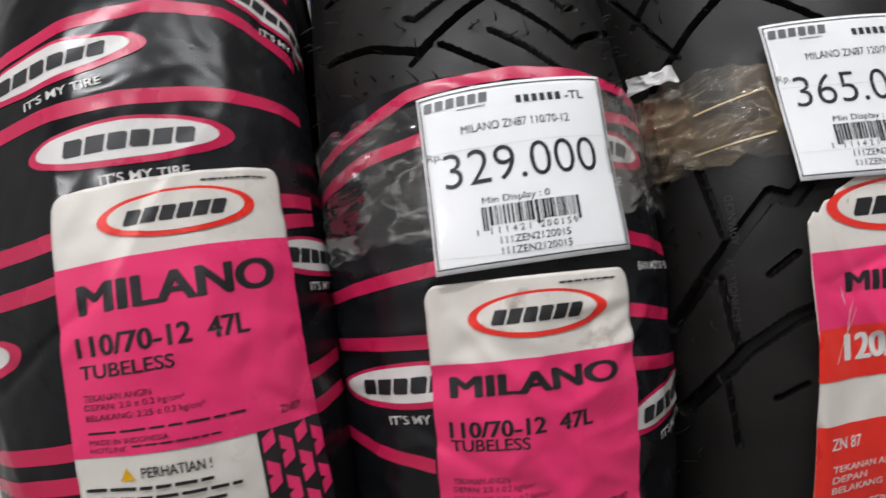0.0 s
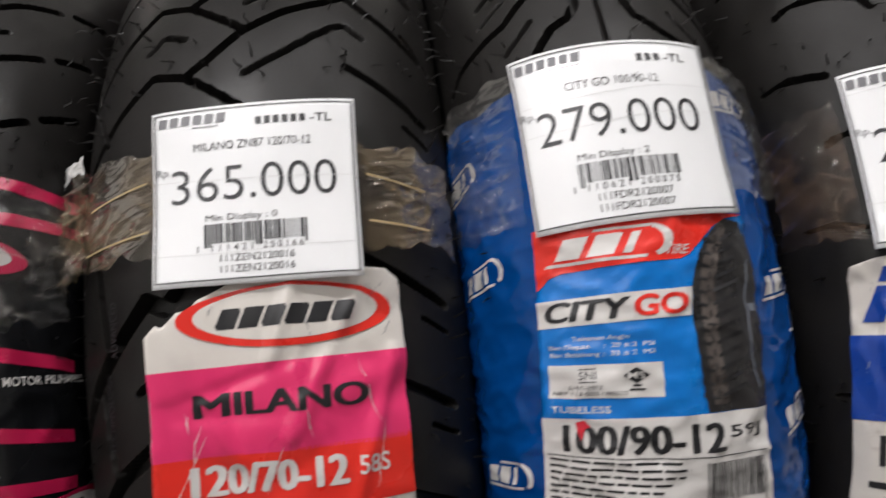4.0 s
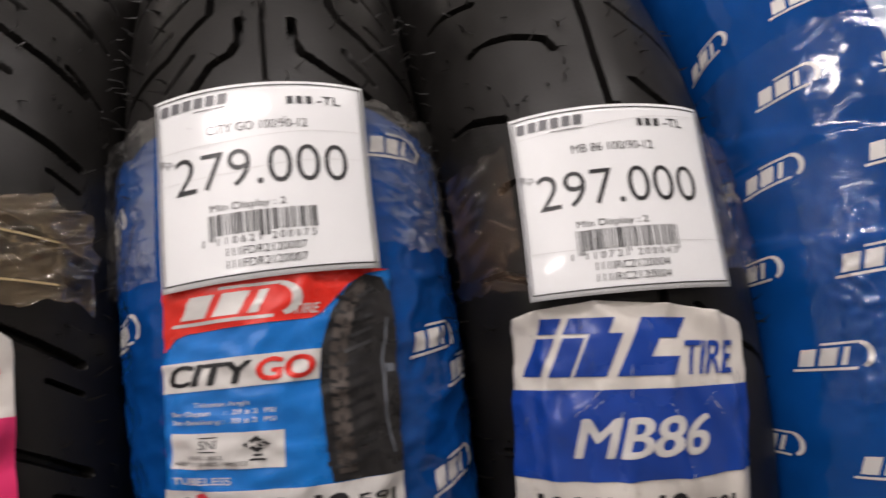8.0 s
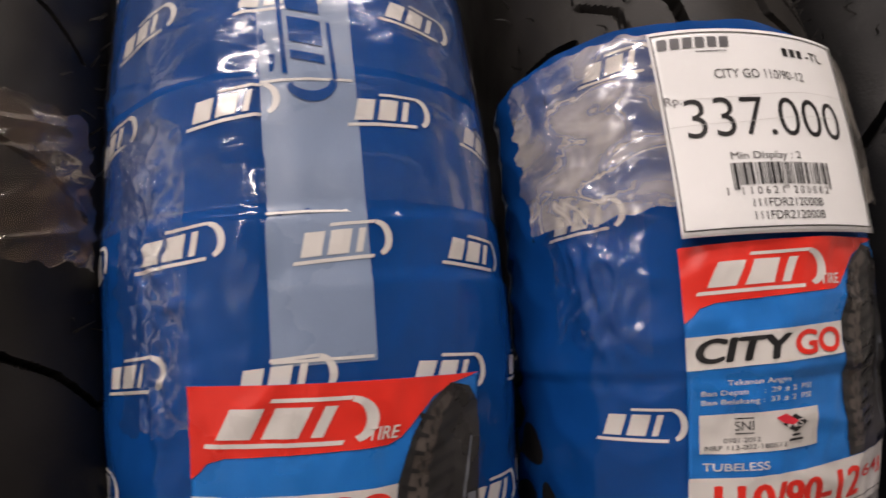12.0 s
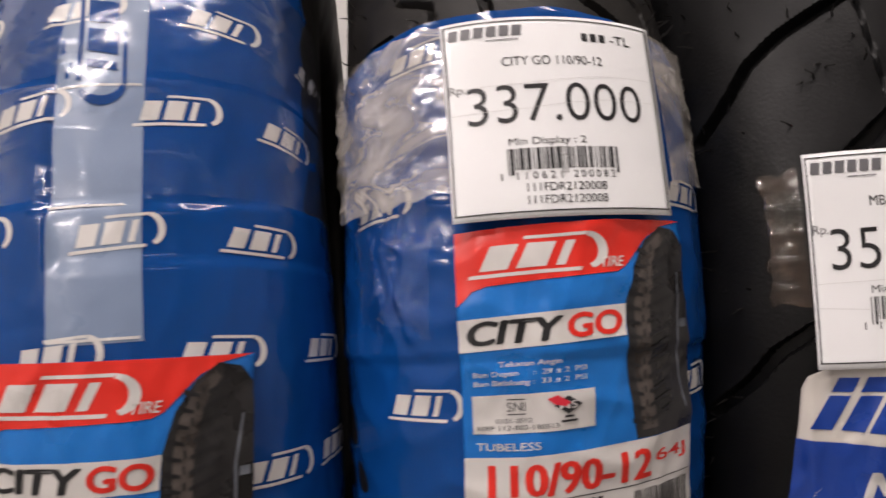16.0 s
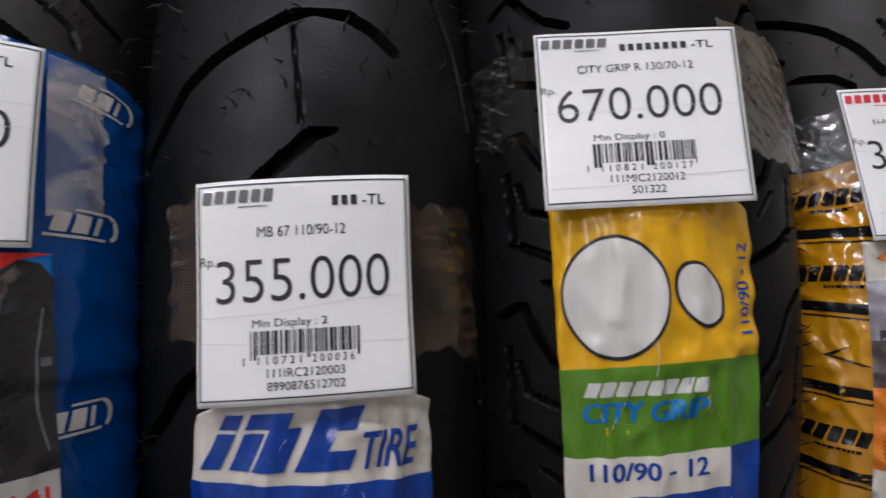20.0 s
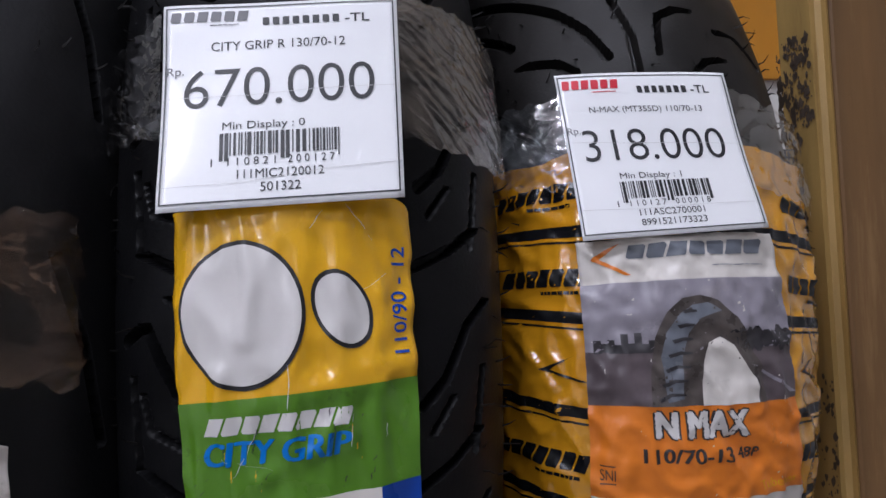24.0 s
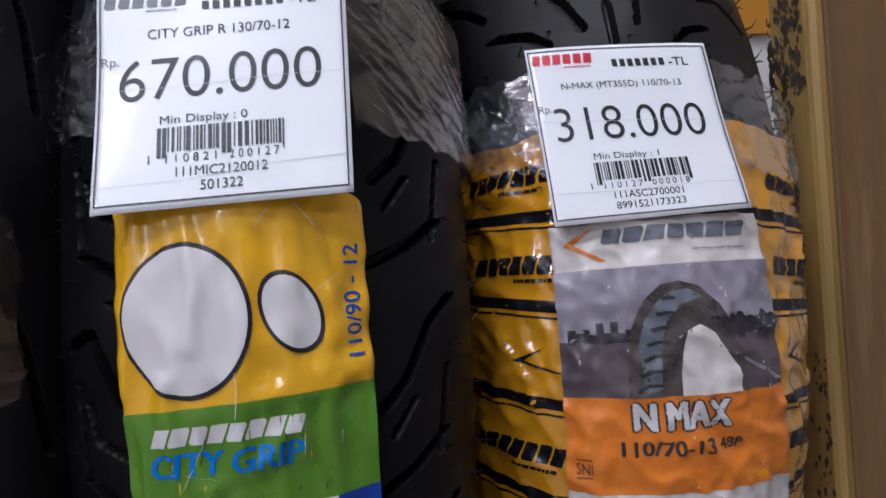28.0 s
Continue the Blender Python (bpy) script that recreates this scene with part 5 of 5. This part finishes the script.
ARCS = [([(-36, 147), (-31, 149), (-21, 146), (-11, 141), (-9, 136)], 3.0, 3.4), ([(5, 168), (4, 149), (3, 130), (3, 110)], 2.8, 3.2), ([(15, 158), (22, 151), (33, 144), (44, 139), (57, 128)], 2.2, 3.0), ([(13, 122), (19, 116), (26, 111)], 3.3, 3.4),
        ([(-50, 121), (-44, 121), (-30, 115)], 3.1, 3.2)]
BOLD = [([(-60, 78), (-48, 89), (-41, 98), (-31, 105), (-20, 110.5), (-9, 116.5), (-1, 119.5), (9, 117.5), (17, 113), (23, 107)], 5.0, 4.2), ([(-22, 58), (-15, 65), (-7, 72), (-2, 76.5), (3, 79)], 5.2, 4.0), ([(-7, 113), (-5, 80)], 0.8, 0.9), ([(40, 140), (48, 116), (52, 90)], 3.4, 3.4)]
CHEV = [([(-52, 20), (-44, 24.4), (-38.7, 14.8), (-33.9, 7.8), (-26, 3)], 3.6, 3.6), ([(-49, 11), (-47.5, 0), (-46.5, -12)], 1.8, 2.2), ([(-45, 6.6), (-42, -2.8), (-32, -6), (-24, -8)], 1.3, 1.8), ([(-46.7, -12.7), (-39, -16), (-31, -19.4), (-22, -24)], 3.2, 3.4),
        ([(-37, -25), (-30, -28.7)], 1.3, 1.8), ([(52, 30), (42, 22), (34, 8), (27, 2)], 3.4, 3.4), ([(49, 11), (47, 0), (45, -12)], 1.8, 2.2), ([(48, -6), (36, -14), (25, -19)], 3.2, 3.4), ([(37, 4), (30, -5)], 1.3, 1.8)]
BLOCKS = repeated([([(-52, 142), (-33, 135), (-19, 127), (-13, 118), (-11, 104)], 4.2, 4.0), ([(25, 142), (15, 125), (17, 117), (32, 108)], 4.2, 4.0), ([(-39, 124), (-29, 118), (-28, 112)], 1.7, 2.0), ([(-60, 110), (-50, 112), (-43, 112)], 3.4, 3.4),
                   ([(36, 140), (48, 133), (60, 130)], 3.2, 3.2), ([(30, 128), (40, 122), (42, 116)], 1.6, 2.0)], (0, 47))
CRES = [([(-72, 176), (-58, 160), (-44, 146), (-33, 135), (-25, 124), (-19, 111)], 4.2, 3.8), ([(-73, 157), (-56, 136), (-51, 129)], 3.6, 3.6), ([(-50, 119), (-36, 113), (-30, 107)], 3.8, 3.6), ([(-14, 136), (-10, 119), (-10, 104)], 1.8, 2.2),
        ([(1, 129), (-1, 121), (-2, 111)], 2.8, 3.4), ([(2, 128), (7, 131), (13, 132)], 3.6, 3.6), ([(9, 103), (14, 109), (23, 112)], 2.8, 3.2), ([(22, 124), (30, 126), (44, 118)], 3.0, 3.0)]


def tread_hairs(t, root, low, high, count, edge=52, covered=0):
    """Hairs over the tread; below the height that is covered by paper only the shoulders carry them."""
    rng = np.random.RandomState(t.seed)
    spots = [(rng.uniform(-edge, edge), rng.uniform(low, high)) for _ in range(count)]
    spots = [(u, v) for u, v in spots if v > covered or abs(u) > 47]
    spots += [(s * rng.uniform(edge + 4, edge + 16), v) for s in (-1, 1) for v in np.arange(low - 60, high + 20, 7.0)]
    return hairs(t, root, spots)


# A: wholly wrapped in black and pink film
t, root = new_tyre("A", "scooter tyre wholly wrapped in black film with pink stripes")
casing(t, root, [], 0, 3.0)
wrinkle, ripple, folds = waves(11, 18, 60), waves(12, 6, 16), creases(12, 80, 40, 0.9)
t.relief = lambda u, v: folds(u, v - 50) + 0.55 * wrinkle(u, v) + 0.12 * ripple(u, v)
base = lambda u, v, r=t.relief: 1.5 + r(u, v)
film("wrapper_film", t, root, 0, "film_black", base, "glossy black plastic wrapper film", True)
for line in ([(-66, 106), (-33, 113), (-7, 119), (14, 123), (35, 125), (66, 119)], [(-66, 84), (-30, 88), (21, 92), (66, 95)], [(-66, 50), (-20, 52), (66, 62)], [(-66, 37), (-20, 40), (66, 56)], [(-66, -7), (-20, -4), (70, 6)],
             [(-66, -17), (-20, -13), (70, -6)], [(-66, 152), (0, 160), (66, 158)]):
    band("pink_stripe", t, root, line, 4.8, lambda u, v, b=base: b(u, v) + 0.14, "film_pink")
film_oval(t, root, base, -14, 106, 8)
film_oval(t, root, base, 8, 78, 3)
film_oval(t, root, base, 66, 42, 0)
film_oval(t, root, base, 58, 136, 0)
film_oval(t, root, base, -56, 22, 6)
pink_label(t, ((-13.2, 64), (48, 70), (49.5, -9), (-16, -5)), 21, 2.6)

# B: black and pink film below bare tread
t, root = new_tyre("B", "scooter tyre half wrapped in black and pink film")
casing(t, root, ZIG_B, 0)
tread_hairs(t, root, 95, 170, 70)
wrinkle, ripple, folds = waves(13, 18, 60), waves(14, 6, 16), creases(14, 80, 40, 0.9)
facet = folded(141, 14, 40)
t.relief = lambda u, v: folds(u, v - 50) + 0.5 * wrinkle(u, v) + 0.1 * ripple(u, v) + 0.7 * facet(u * 0.5, v)
base = lambda u, v, r=t.relief: 1.5 + r(u, v)
film("wrapper_film", t, root, 98, "film_black", base, "glossy black plastic wrapper film", wavy=0.8)
for line in ([(-70, 84), (-42, 88), (-25, 94), (5, 96.5), (33, 97), (70, 97)], [(-70, 72), (-42, 77), (50, 85), (70, 87)], [(-70, 34), (-24, 39), (35, 44), (72, 38)], [(-70, 18), (-29, 18), (33, 21), (70, 14)], [(-70, -12), (-28, -20)],
             [(33, 4), (70, -2)]):
    band("pink_stripe", t, root, line, 4.4, lambda u, v, b=base: b(u, v) + 0.14, "film_pink")
film_oval(t, root, base, 26, 73, -4)
film_oval(t, root, base, 54, -12, 6)
film_oval(t, root, base, -34, 5, 4)
put = film_put(t, spot_placer(50, 34, 0), base, root)
put("film_text", letters("BAN MOTOR PILIHANKU", -9, 1.4, 24, -1.4, 0.01), "film_white", 0.2)
pink_label(t, ((-26.5, 34), (34, 34), (32, -40), (-28, -40)), 22, 2.7, (0.36, 0.44, 0.535, 0.60, 0.608, 0.655), 0.31)
price_tag(t, ((-22.3, 90.5), (33, 95.4), (34.6, 38.9), (-22.2, 36.2)), "329.000", 6, "MILANO ZN87 110/70-12", "1111421200159", "111ZEN2120015", "111ZEN2120015", "0", 31, lift=4.0, stiff=0.15)
tape(t, root, (-58, 88), (64, 92), (64, 52), (-58, 46), 4.9, "tape", 41, gap=(-21, 31), size=2.2)

# C: bare tread
t, root = new_tyre("C", "wide black scooter tyre with bare zigzag tread")
casing(t, root, ZIG_C, 0)
tread_hairs(t, root, -20, 175, 160, 56, 114)
red_pink_label(t, ((-23.5, 54), (42, 54), (39.5, -11), (-26, -8)), 23, 1.5)
price_tag(t, ((-25.4, 106.7), (32.3, 108.4), (31.1, 51.2), (-24.8, 52.5)), "365.000", 6, "MILANO ZN87 120/70-12", "1111421200166", "111ZEN2120016", "111ZEN2120016", "0", 32, lift=3.3, stiff=0.45)
tape(t, root, (-62, 97), (62, 92), (62, 60), (-62, 64), 3.4, "tape_brown", 42, label="yellowed clear packing tape", gap=(-23, 30))
tape(t, root, (-64, 96), (-49, 98), (-48, 62), (-64, 60), 4.4, "tape_brown", 52, crinkle=3.2, label="bunched yellowed packing tape", gap=(-300, 300), spans=((0.0, 1.0),))
tape(t, root, (-66, 107), (-50, 102), (-49, 96), (-65, 99), 6.0, "tape_line", 53, name="folded_tape_end", crinkle=1.2, label="silvery folded end of the tape", gap=(-300, 300), spans=((0.0, 1.0),))
for line in ([(-48, 82), (-26, 84.5)], [(33, 82), (52, 79)], [(-50, 68), (-26, 69.5)], [(33, 67.5), (52, 66)]):
    band("tape_fold", t, root, line, 0.6, lambda u, v: 4.6 + 0 * u, "tape_edge")
put = film_put(t, spot_placer(-43, 34, 0), lambda u, v: 0.25 + 0 * u, root)
put("tread_text", [letters("ADVANCED", -2, 19, 0.6, 2, 0, 0, True), letters("TECHNOLOGY", -4.5, -2, -2.2, -26, 0, 0, True)], "photo_dark", 0.1)

# D: blue film below bare tread
t, root = new_tyre("D", "scooter tyre half wrapped in blue printed film")
casing(t, root, STEM, 0)
tread_hairs(t, root, 100, 185, 55, 44)
wrinkle, ripple, folds = waves(15, 18, 60), waves(16, 6, 16), creases(16, 80, 40, 0.7)
facet, facet_2 = folded(161, 10, 26), folded(162, 5, 12)
t.relief = lambda u, v: folds(u, v - 50) + 0.4 * wrinkle(u, v) + 0.12 * ripple(u, v) + 0.75 * facet(u, v) + 0.3 * facet_2(u, v)
base = lambda u, v, r=t.relief: 1.5 + r(u, v)
film("wrapper_film", t, root, 112, "film_blue", base, "glossy blue plastic wrapper film", wavy=3)
for u, v in ((38, 101), (44, 40), (58, 30), (-54, 53), (-60, 90), (46, 0), (-52, -12), (6, 104)):
    film_swoosh(t, root, base, u, v)
blue_label(t, ((-31, 62), (29, 60), (26, 5), (-35, 9)), 24, 2.7, "100/90-12", "59J", "ink")
price_tag(t, ((-30.1, 119.1), (27.1, 117), (25.4, 59.8), (-30.0, 59.8)), "279.000", 3, "CITY GO 100/90-12", "1110621200075", "111FDR2120007", "111FDR2120007", "2", 33, lift=4.2, stiff=0.15)
tape(t, root, (-56, 116), (54, 112), (54, 66), (-58, 64), 4.9, "tape", 43, gap=(-30, 25))

# E: bare tread
t, root = new_tyre("E", "narrow black scooter tyre with bare tread")
casing(t, root, ARCS, 56)
tread_hairs(t, root, -20, 185, 130, 52, 118)
navy_label(t, ((-40, 53), (30, 43), (23, -2), (-46, 2)), 25, 1.5, "MB86", "100/90-12", 0.49, 0.52)
price_tag(t, ((-28.9, 111.7), (29.6, 108.6), (24.7, 49.6), (-32.7, 53.1)), "297.000", 3, "MB 86 100/90-12", "1110721200043", "111IRC2120004", "111IRC2120004", "2", 34, lift=3.3, stiff=0.2)
tape(t, root, (-54, 104), (54, 100), (54, 54), (-56, 58), 3.3, "tape_dull", 44, crinkle=0.9, gap=(-31, 24), size=1.3, grain=12, stretch=0.35)

# F: wholly wrapped in blue film
t, root = new_tyre("F", "scooter tyre wholly wrapped in blue printed film")
casing(t, root, [], 0, 3.0)
wrinkle, ripple, folds, facet = waves(17, 20, 70), waves(18, 7, 18), creases(18, 80, 40, 0.45), folded(181, 22, 60)
lap_1, lap_2 = steps([(-74, 111), (-70, 109), (-38, 94), (-14, 89), (-12, 40), (80, 40)], 0.9), steps([(-74, 65), (-38, 58), (-13, 56), (16, 54), (67, 59)], 1.0)
crumple = ridges(([(-38, 72), (-37, 58), (-43, 46), (-42, 37), (-30, 36), (-32, 26), (-38, 24)], [(-30, 36), (-33, 21), (-38, 13), (-40, 4)], [(-17, 113), (-12, 102), (-9, 91)], [(-34, 66), (-40, 52), (-36, 40)], [(-35, 30), (-31, 18), (-37, 8), (-41, -4)]), 0.9, 2.0, 71)
pinch, facet_2 = folded(711, 5, 13), folded(182, 7, 18)
pucker = lambda u, v: 1.3 * np.exp(-((u + 37 + 0.04 * v) / 6.5) ** 2) * np.exp(-((v - 34) / 32.0) ** 4) * pinch(u, v * 0.7)
t.relief = lambda u, v: folds(u, v - 50) + 0.32 * wrinkle(u, v) + 0.05 * ripple(u, v) + 0.14 * facet(u, v * 0.6) + lap_1(u, v) + lap_2(u, v) + 0.4 * crumple(u, v) + pucker(u, v) + 0.22 * facet_2(u, v * 0.45) - 2.0 * np.clip((u - 46) / 14, 0, 1)
base = lambda u, v, r=t.relief: 1.5 + r(u, v)
film("wrapper_film", t, root, 0, "film_blue", base, "glossy blue plastic wrapper film", True)
stripe_u, stripe_v = np.linspace(-12.5, 9.5, 12), np.arange(21, 260, 2.2)
U, V = np.meshgrid(stripe_u, stripe_v)
link_mesh("pale_stripe", t.skin(U, V, base(U, V) + 0.14).reshape(-1, 3), grid_faces(len(stripe_v), 12), "film_pale", root, "pale blue printed stripe")
for v in (22, 55, 88, 121):
    band("stripe_edge", t, root, [(-12.5, v), (9.5, v)], 0.7, lambda u, v, b=base: b(u, v) + 0.3, "film_white")
for row, (v0, us) in enumerate(((146, (-66, -30, 6, 42)), (113, (-44, -7, 29, 65)), (82, (-56, -19, 18, 50)), (48, (-68, -32, 4, 39)), (18, (-47, -10, 27, 62)), (-14, (-67, -32, 40, 66)), (178, (-45, -8, 28)))):
    for u in us:
        film_swoosh(t, root, base, u, v0 - 0.05 * u, 4 if u < 20 else -4)
put = film_put(t, spot_placer(-1.5, 101, -88, 1.3), base, root)
swoosh_mark(put, -14, 5.0, 14, -5.0, "film_blue", 0.34, 1.6)
for v0, v1, seed in ((57.5, 90, 61), (92, 134, 62)):
    tape(t, root, (-72, v1), (72, v1), (72, v0), (-72, v0), lambda u, v, b=base: b(u, v) + 0.7, "tape_wrap", seed, crinkle=0.2, ragged=0.12, label="clear packing tape wrapped round the blue film", gap=(-300, 300), spans=((0.0, 1.0),), size=6.0, stretch=0.5)
# No tape here: an added crinkled sheet that makes the film's glints.
tape(t, root, (-50, 84), (-31, 82), (-29, 8), (-50, 6), lambda u, v, b=base: b(u, v) + 0.5, "glint_sheet", 146, crinkle=0.5, size=1.6, stretch=1.5, gap=(-300, 300), spans=((0.0, 1.0),))
blue_label(t, ((-30, 18), (34, 16), (30, -43), (-30, -43)), 26, 2.9, "110/90-12", "64J", "label_red")

# G: blue film below bare tread
t, root = new_tyre("G", "large scooter tyre half wrapped in blue printed film")
casing(t, root, BLOCKS, 0, 0.85)
tread_hairs(t, root, 112, 175, 40, 48)
wrinkle, ripple, folds, facet = waves(19, 20, 70), waves(20, 7, 18), creases(20, 80, 40, 0.5), folded(201, 16, 44)
lap_1 = steps([(-78, 9), (-24, 12), (70, 14)], -1.0)
crumple = ridges(([(-48, 73), (-45, 63), (-48, 49), (-49, 38), (-44, 22), (-35, 16)], [(-57, 104), (-48, 84), (-39, 77), (-28, 83)], [(-50, 96), (-36, 88), (-27, 97)], [(-62, 90), (-50, 70), (-34, 66)]), 1.1, 1.4, 72)
pinch = folded(722, 6, 15)
pucker = lambda u, v: 1.3 * np.exp(-((u + 43) / 8.0) ** 2) * np.exp(-((v - 44) / 34.0) ** 4) * pinch(u, v * 0.7)
t.relief = lambda u, v: folds(u, v - 50) + 0.35 * wrinkle(u, v) + 0.06 * ripple(u, v) + 0.7 * facet(u, v * 0.7) + lap_1(u, v) + 0.4 * crumple(u, v) + pucker(u, v) - 0.8 * np.clip((-50 - u) / 12, 0, 1)
base = lambda u, v, r=t.relief: 1.5 + r(u, v)
film("wrapper_film", t, root, 110, "film_blue", base, "glossy blue plastic wrapper film", wavy=1)
for u, v in ((-32, 99), (-34, -1), (47, 3), (-46, 55), (47, 58), (8, 56), (52, 100), (20, 102)):
    film_swoosh(t, root, base, u, v, 2)
blue_label(t, ((-24, 44), (38, 48), (40, -9), (-23, -13)), 27, 2.8, "110/90-12", "64J", "label_red")
price_tag(t, ((-25.2, 104.4), (33.4, 107.6), (33.6, 48.9), (-24.2, 46.1)), "337.000", 3, "CITY GO 110/90-12", "1110621200082", "111FDR2120008", "111FDR2120008", "2", 35, lift=4.3, stiff=0.25)
tape(t, root, (-64, 104), (48, 106), (50, 60), (-60, 52), 5.0, "tape_haze", 45, crinkle=0.8, gap=(-24, 33), grain=30, size=2.0, stretch=0.5, calm=0.4, ragged=0.5)
# Another added sheet for glints on the crumpled film, not a piece of tape.
tape(t, root, (-57, 62), (-31, 60), (-31, 18), (-55, 20), lambda u, v, b=base: b(u, v) + 0.5, "glint_sheet", 145, crinkle=0.5, size=1.6, stretch=1.4, gap=(-300, 300), spans=((0.0, 1.0),))

# H: bare tread
t, root = new_tyre("H", "large black scooter tyre with bare curved grooves")
casing(t, root, BOLD, 92, rubber="rubber_dark")
tread_hairs(t, root, -20, 170, 110, 52, 70)
navy_label(t, ((-34, 3), (29, 7), (29, -19), (-36, -18)), 28, 1.5, "MB67", "110/90-12", 0.99, 1.05)
price_tag(t, ((-33.5, 63.4), (22.9, 64.3), (23.1, 4.0), (-33.3, 1.7)), "355.000", 3, "MB 67 110/90-12", "1110721200036", "111IRC2120003", "8990876512702", "2", 36, lift=3.3, stiff=0.55)
tape(t, root, (-41, 58), (44, 56), (44, 14), (-40, 20), 3.3, "tape_dull", 46, crinkle=0.9, size=1.4, gap=(-32, 23))

# I: bare tread
t, root = new_tyre("I", "large black scooter tyre with bare chevron shoulder blocks")
casing(t, root, CHEV, 56, rubber="rubber_black")
tread_hairs(t, root, -20, 150, 90, 52, 120)
yellow_label(t, ((-34.7, 52), (23.4, 54), (24.0, 10), (-31.8, 6)), 29, 1.5)
price_tag(t, ((-40, 113.5), (20.8, 111.5), (20, 53.5), (-39.5, 51.5)), "670.000", 8, "CITY GRIP R 130/70-12", "1110821200127", "111MIC2120012", "501322", "0", 37, lift=3.5, sag=-0.12, stiff=0.88, aside=-0.03)
tape(t, root, (-60, 108), (62, 118), (64, 68), (-58, 74), 3.6, "tape_thin", 47, crinkle=0.7, gap=(-39, 20), second="tape_milky", grain=-40, stretch=0.3, size=0.55, calm=0.7)

# J: yellow film below bare tread
t, root = new_tyre("J", "scooter tyre half wrapped in shiny yellow printed film")
casing(t, root, CRES, 62)
tread_hairs(t, root, 95, 175, 30, 48)
wrinkle, ripple, folds = waves(23, 16, 60), waves(24, 6, 16), creases(24, 80, 40, 1.2)
crumple = ridges(([(-62, 72), (-50, 60), (-40, 66), (-34, 52)], [(-58, 50), (-46, 40), (-38, 28)], [(-60, 20), (-48, 8), (-40, -10)], [(40, 60), (52, 48), (46, 30)]), 1.2, 1.5, 73)
facet, facet_2 = folded(241, 12, 34), folded(242, 6, 14)
t.relief = lambda u, v: folds(u, v - 50) + 0.5 * wrinkle(u, v) + 0.12 * ripple(u, v) + crumple(u, v) + 1.3 * facet(u, v) + 0.4 * facet_2(u, v)
base = lambda u, v, r=t.relief: 1.5 + r(u, v)
film("wrapper_film", t, root, 77, "film_yellow", base, "shiny yellow plastic wrapper film", wavy=2)
for v0 in (50, 23, -6, -35):
    band("black_stripe", t, root, [(-72, v0 + 4), (-35, v0), (30, v0 - 2), (72, v0 - 3)], 3.6, lambda u, v, b=base: b(u, v) + 0.14, "film_black")
    band("black_stripe", t, root, [(-72, v0 + 0.6), (-35, v0 - 3.4), (30, v0 - 5.4), (72, v0 - 6.4)], 0.7, lambda u, v, b=base: b(u, v) + 0.14, "film_black")
for u, v in ((-48, 64), (-46, 36), (-48, -21), (46, 32), (47, -22), (47, 58)):
    put = film_put(t, spot_placer(u, v, -3), base, root)
    for block in wordmark(-15, 3.0, 15, -2.6, 7, 1.4, 0.16, int(v) % 3):
        put("film_mark_block", block, "film_black", 0.2)
    put("film_small_print", bars(-1, -4.0, 14, -5.2, 1, int(v) + 90, 0.9), "film_black", 0.2)
for u, v in ((-40, 8), (44, 6)):
    put = film_put(t, spot_placer(u, v, 0), base, root)
    put("chevron_mark", [shape([(4, 4.5), (-5, -1), (-8, -1), (1.5, 3)]), shape([(-8, -1), (-5, -1), (7, -4.5), (4.5, -4.5)])], "film_black", 0.2)
orange_label(t, ((-35, 46), (24, 48), (31, -2), (-33, -3)), 30, 2.7)
price_tag(t, ((-36.5, 105), (15, 100.5), (22, 49), (-33, 46)), "318.000", 7, "N-MAX (MT355D) 110/70-13", "1110127000018", "111ASC2700001", "8991521173323", "1", 38, red=True, lift=4.0, stiff=0.7, aside=-0.17)
tape(t, root, (-64, 98), (50, 92), (52, 60), (-62, 66), 4.7, "tape_shiny", 48, crinkle=1.5, gap=(-34, 16), second="tape_tan", size=1.0, calm=0.5)
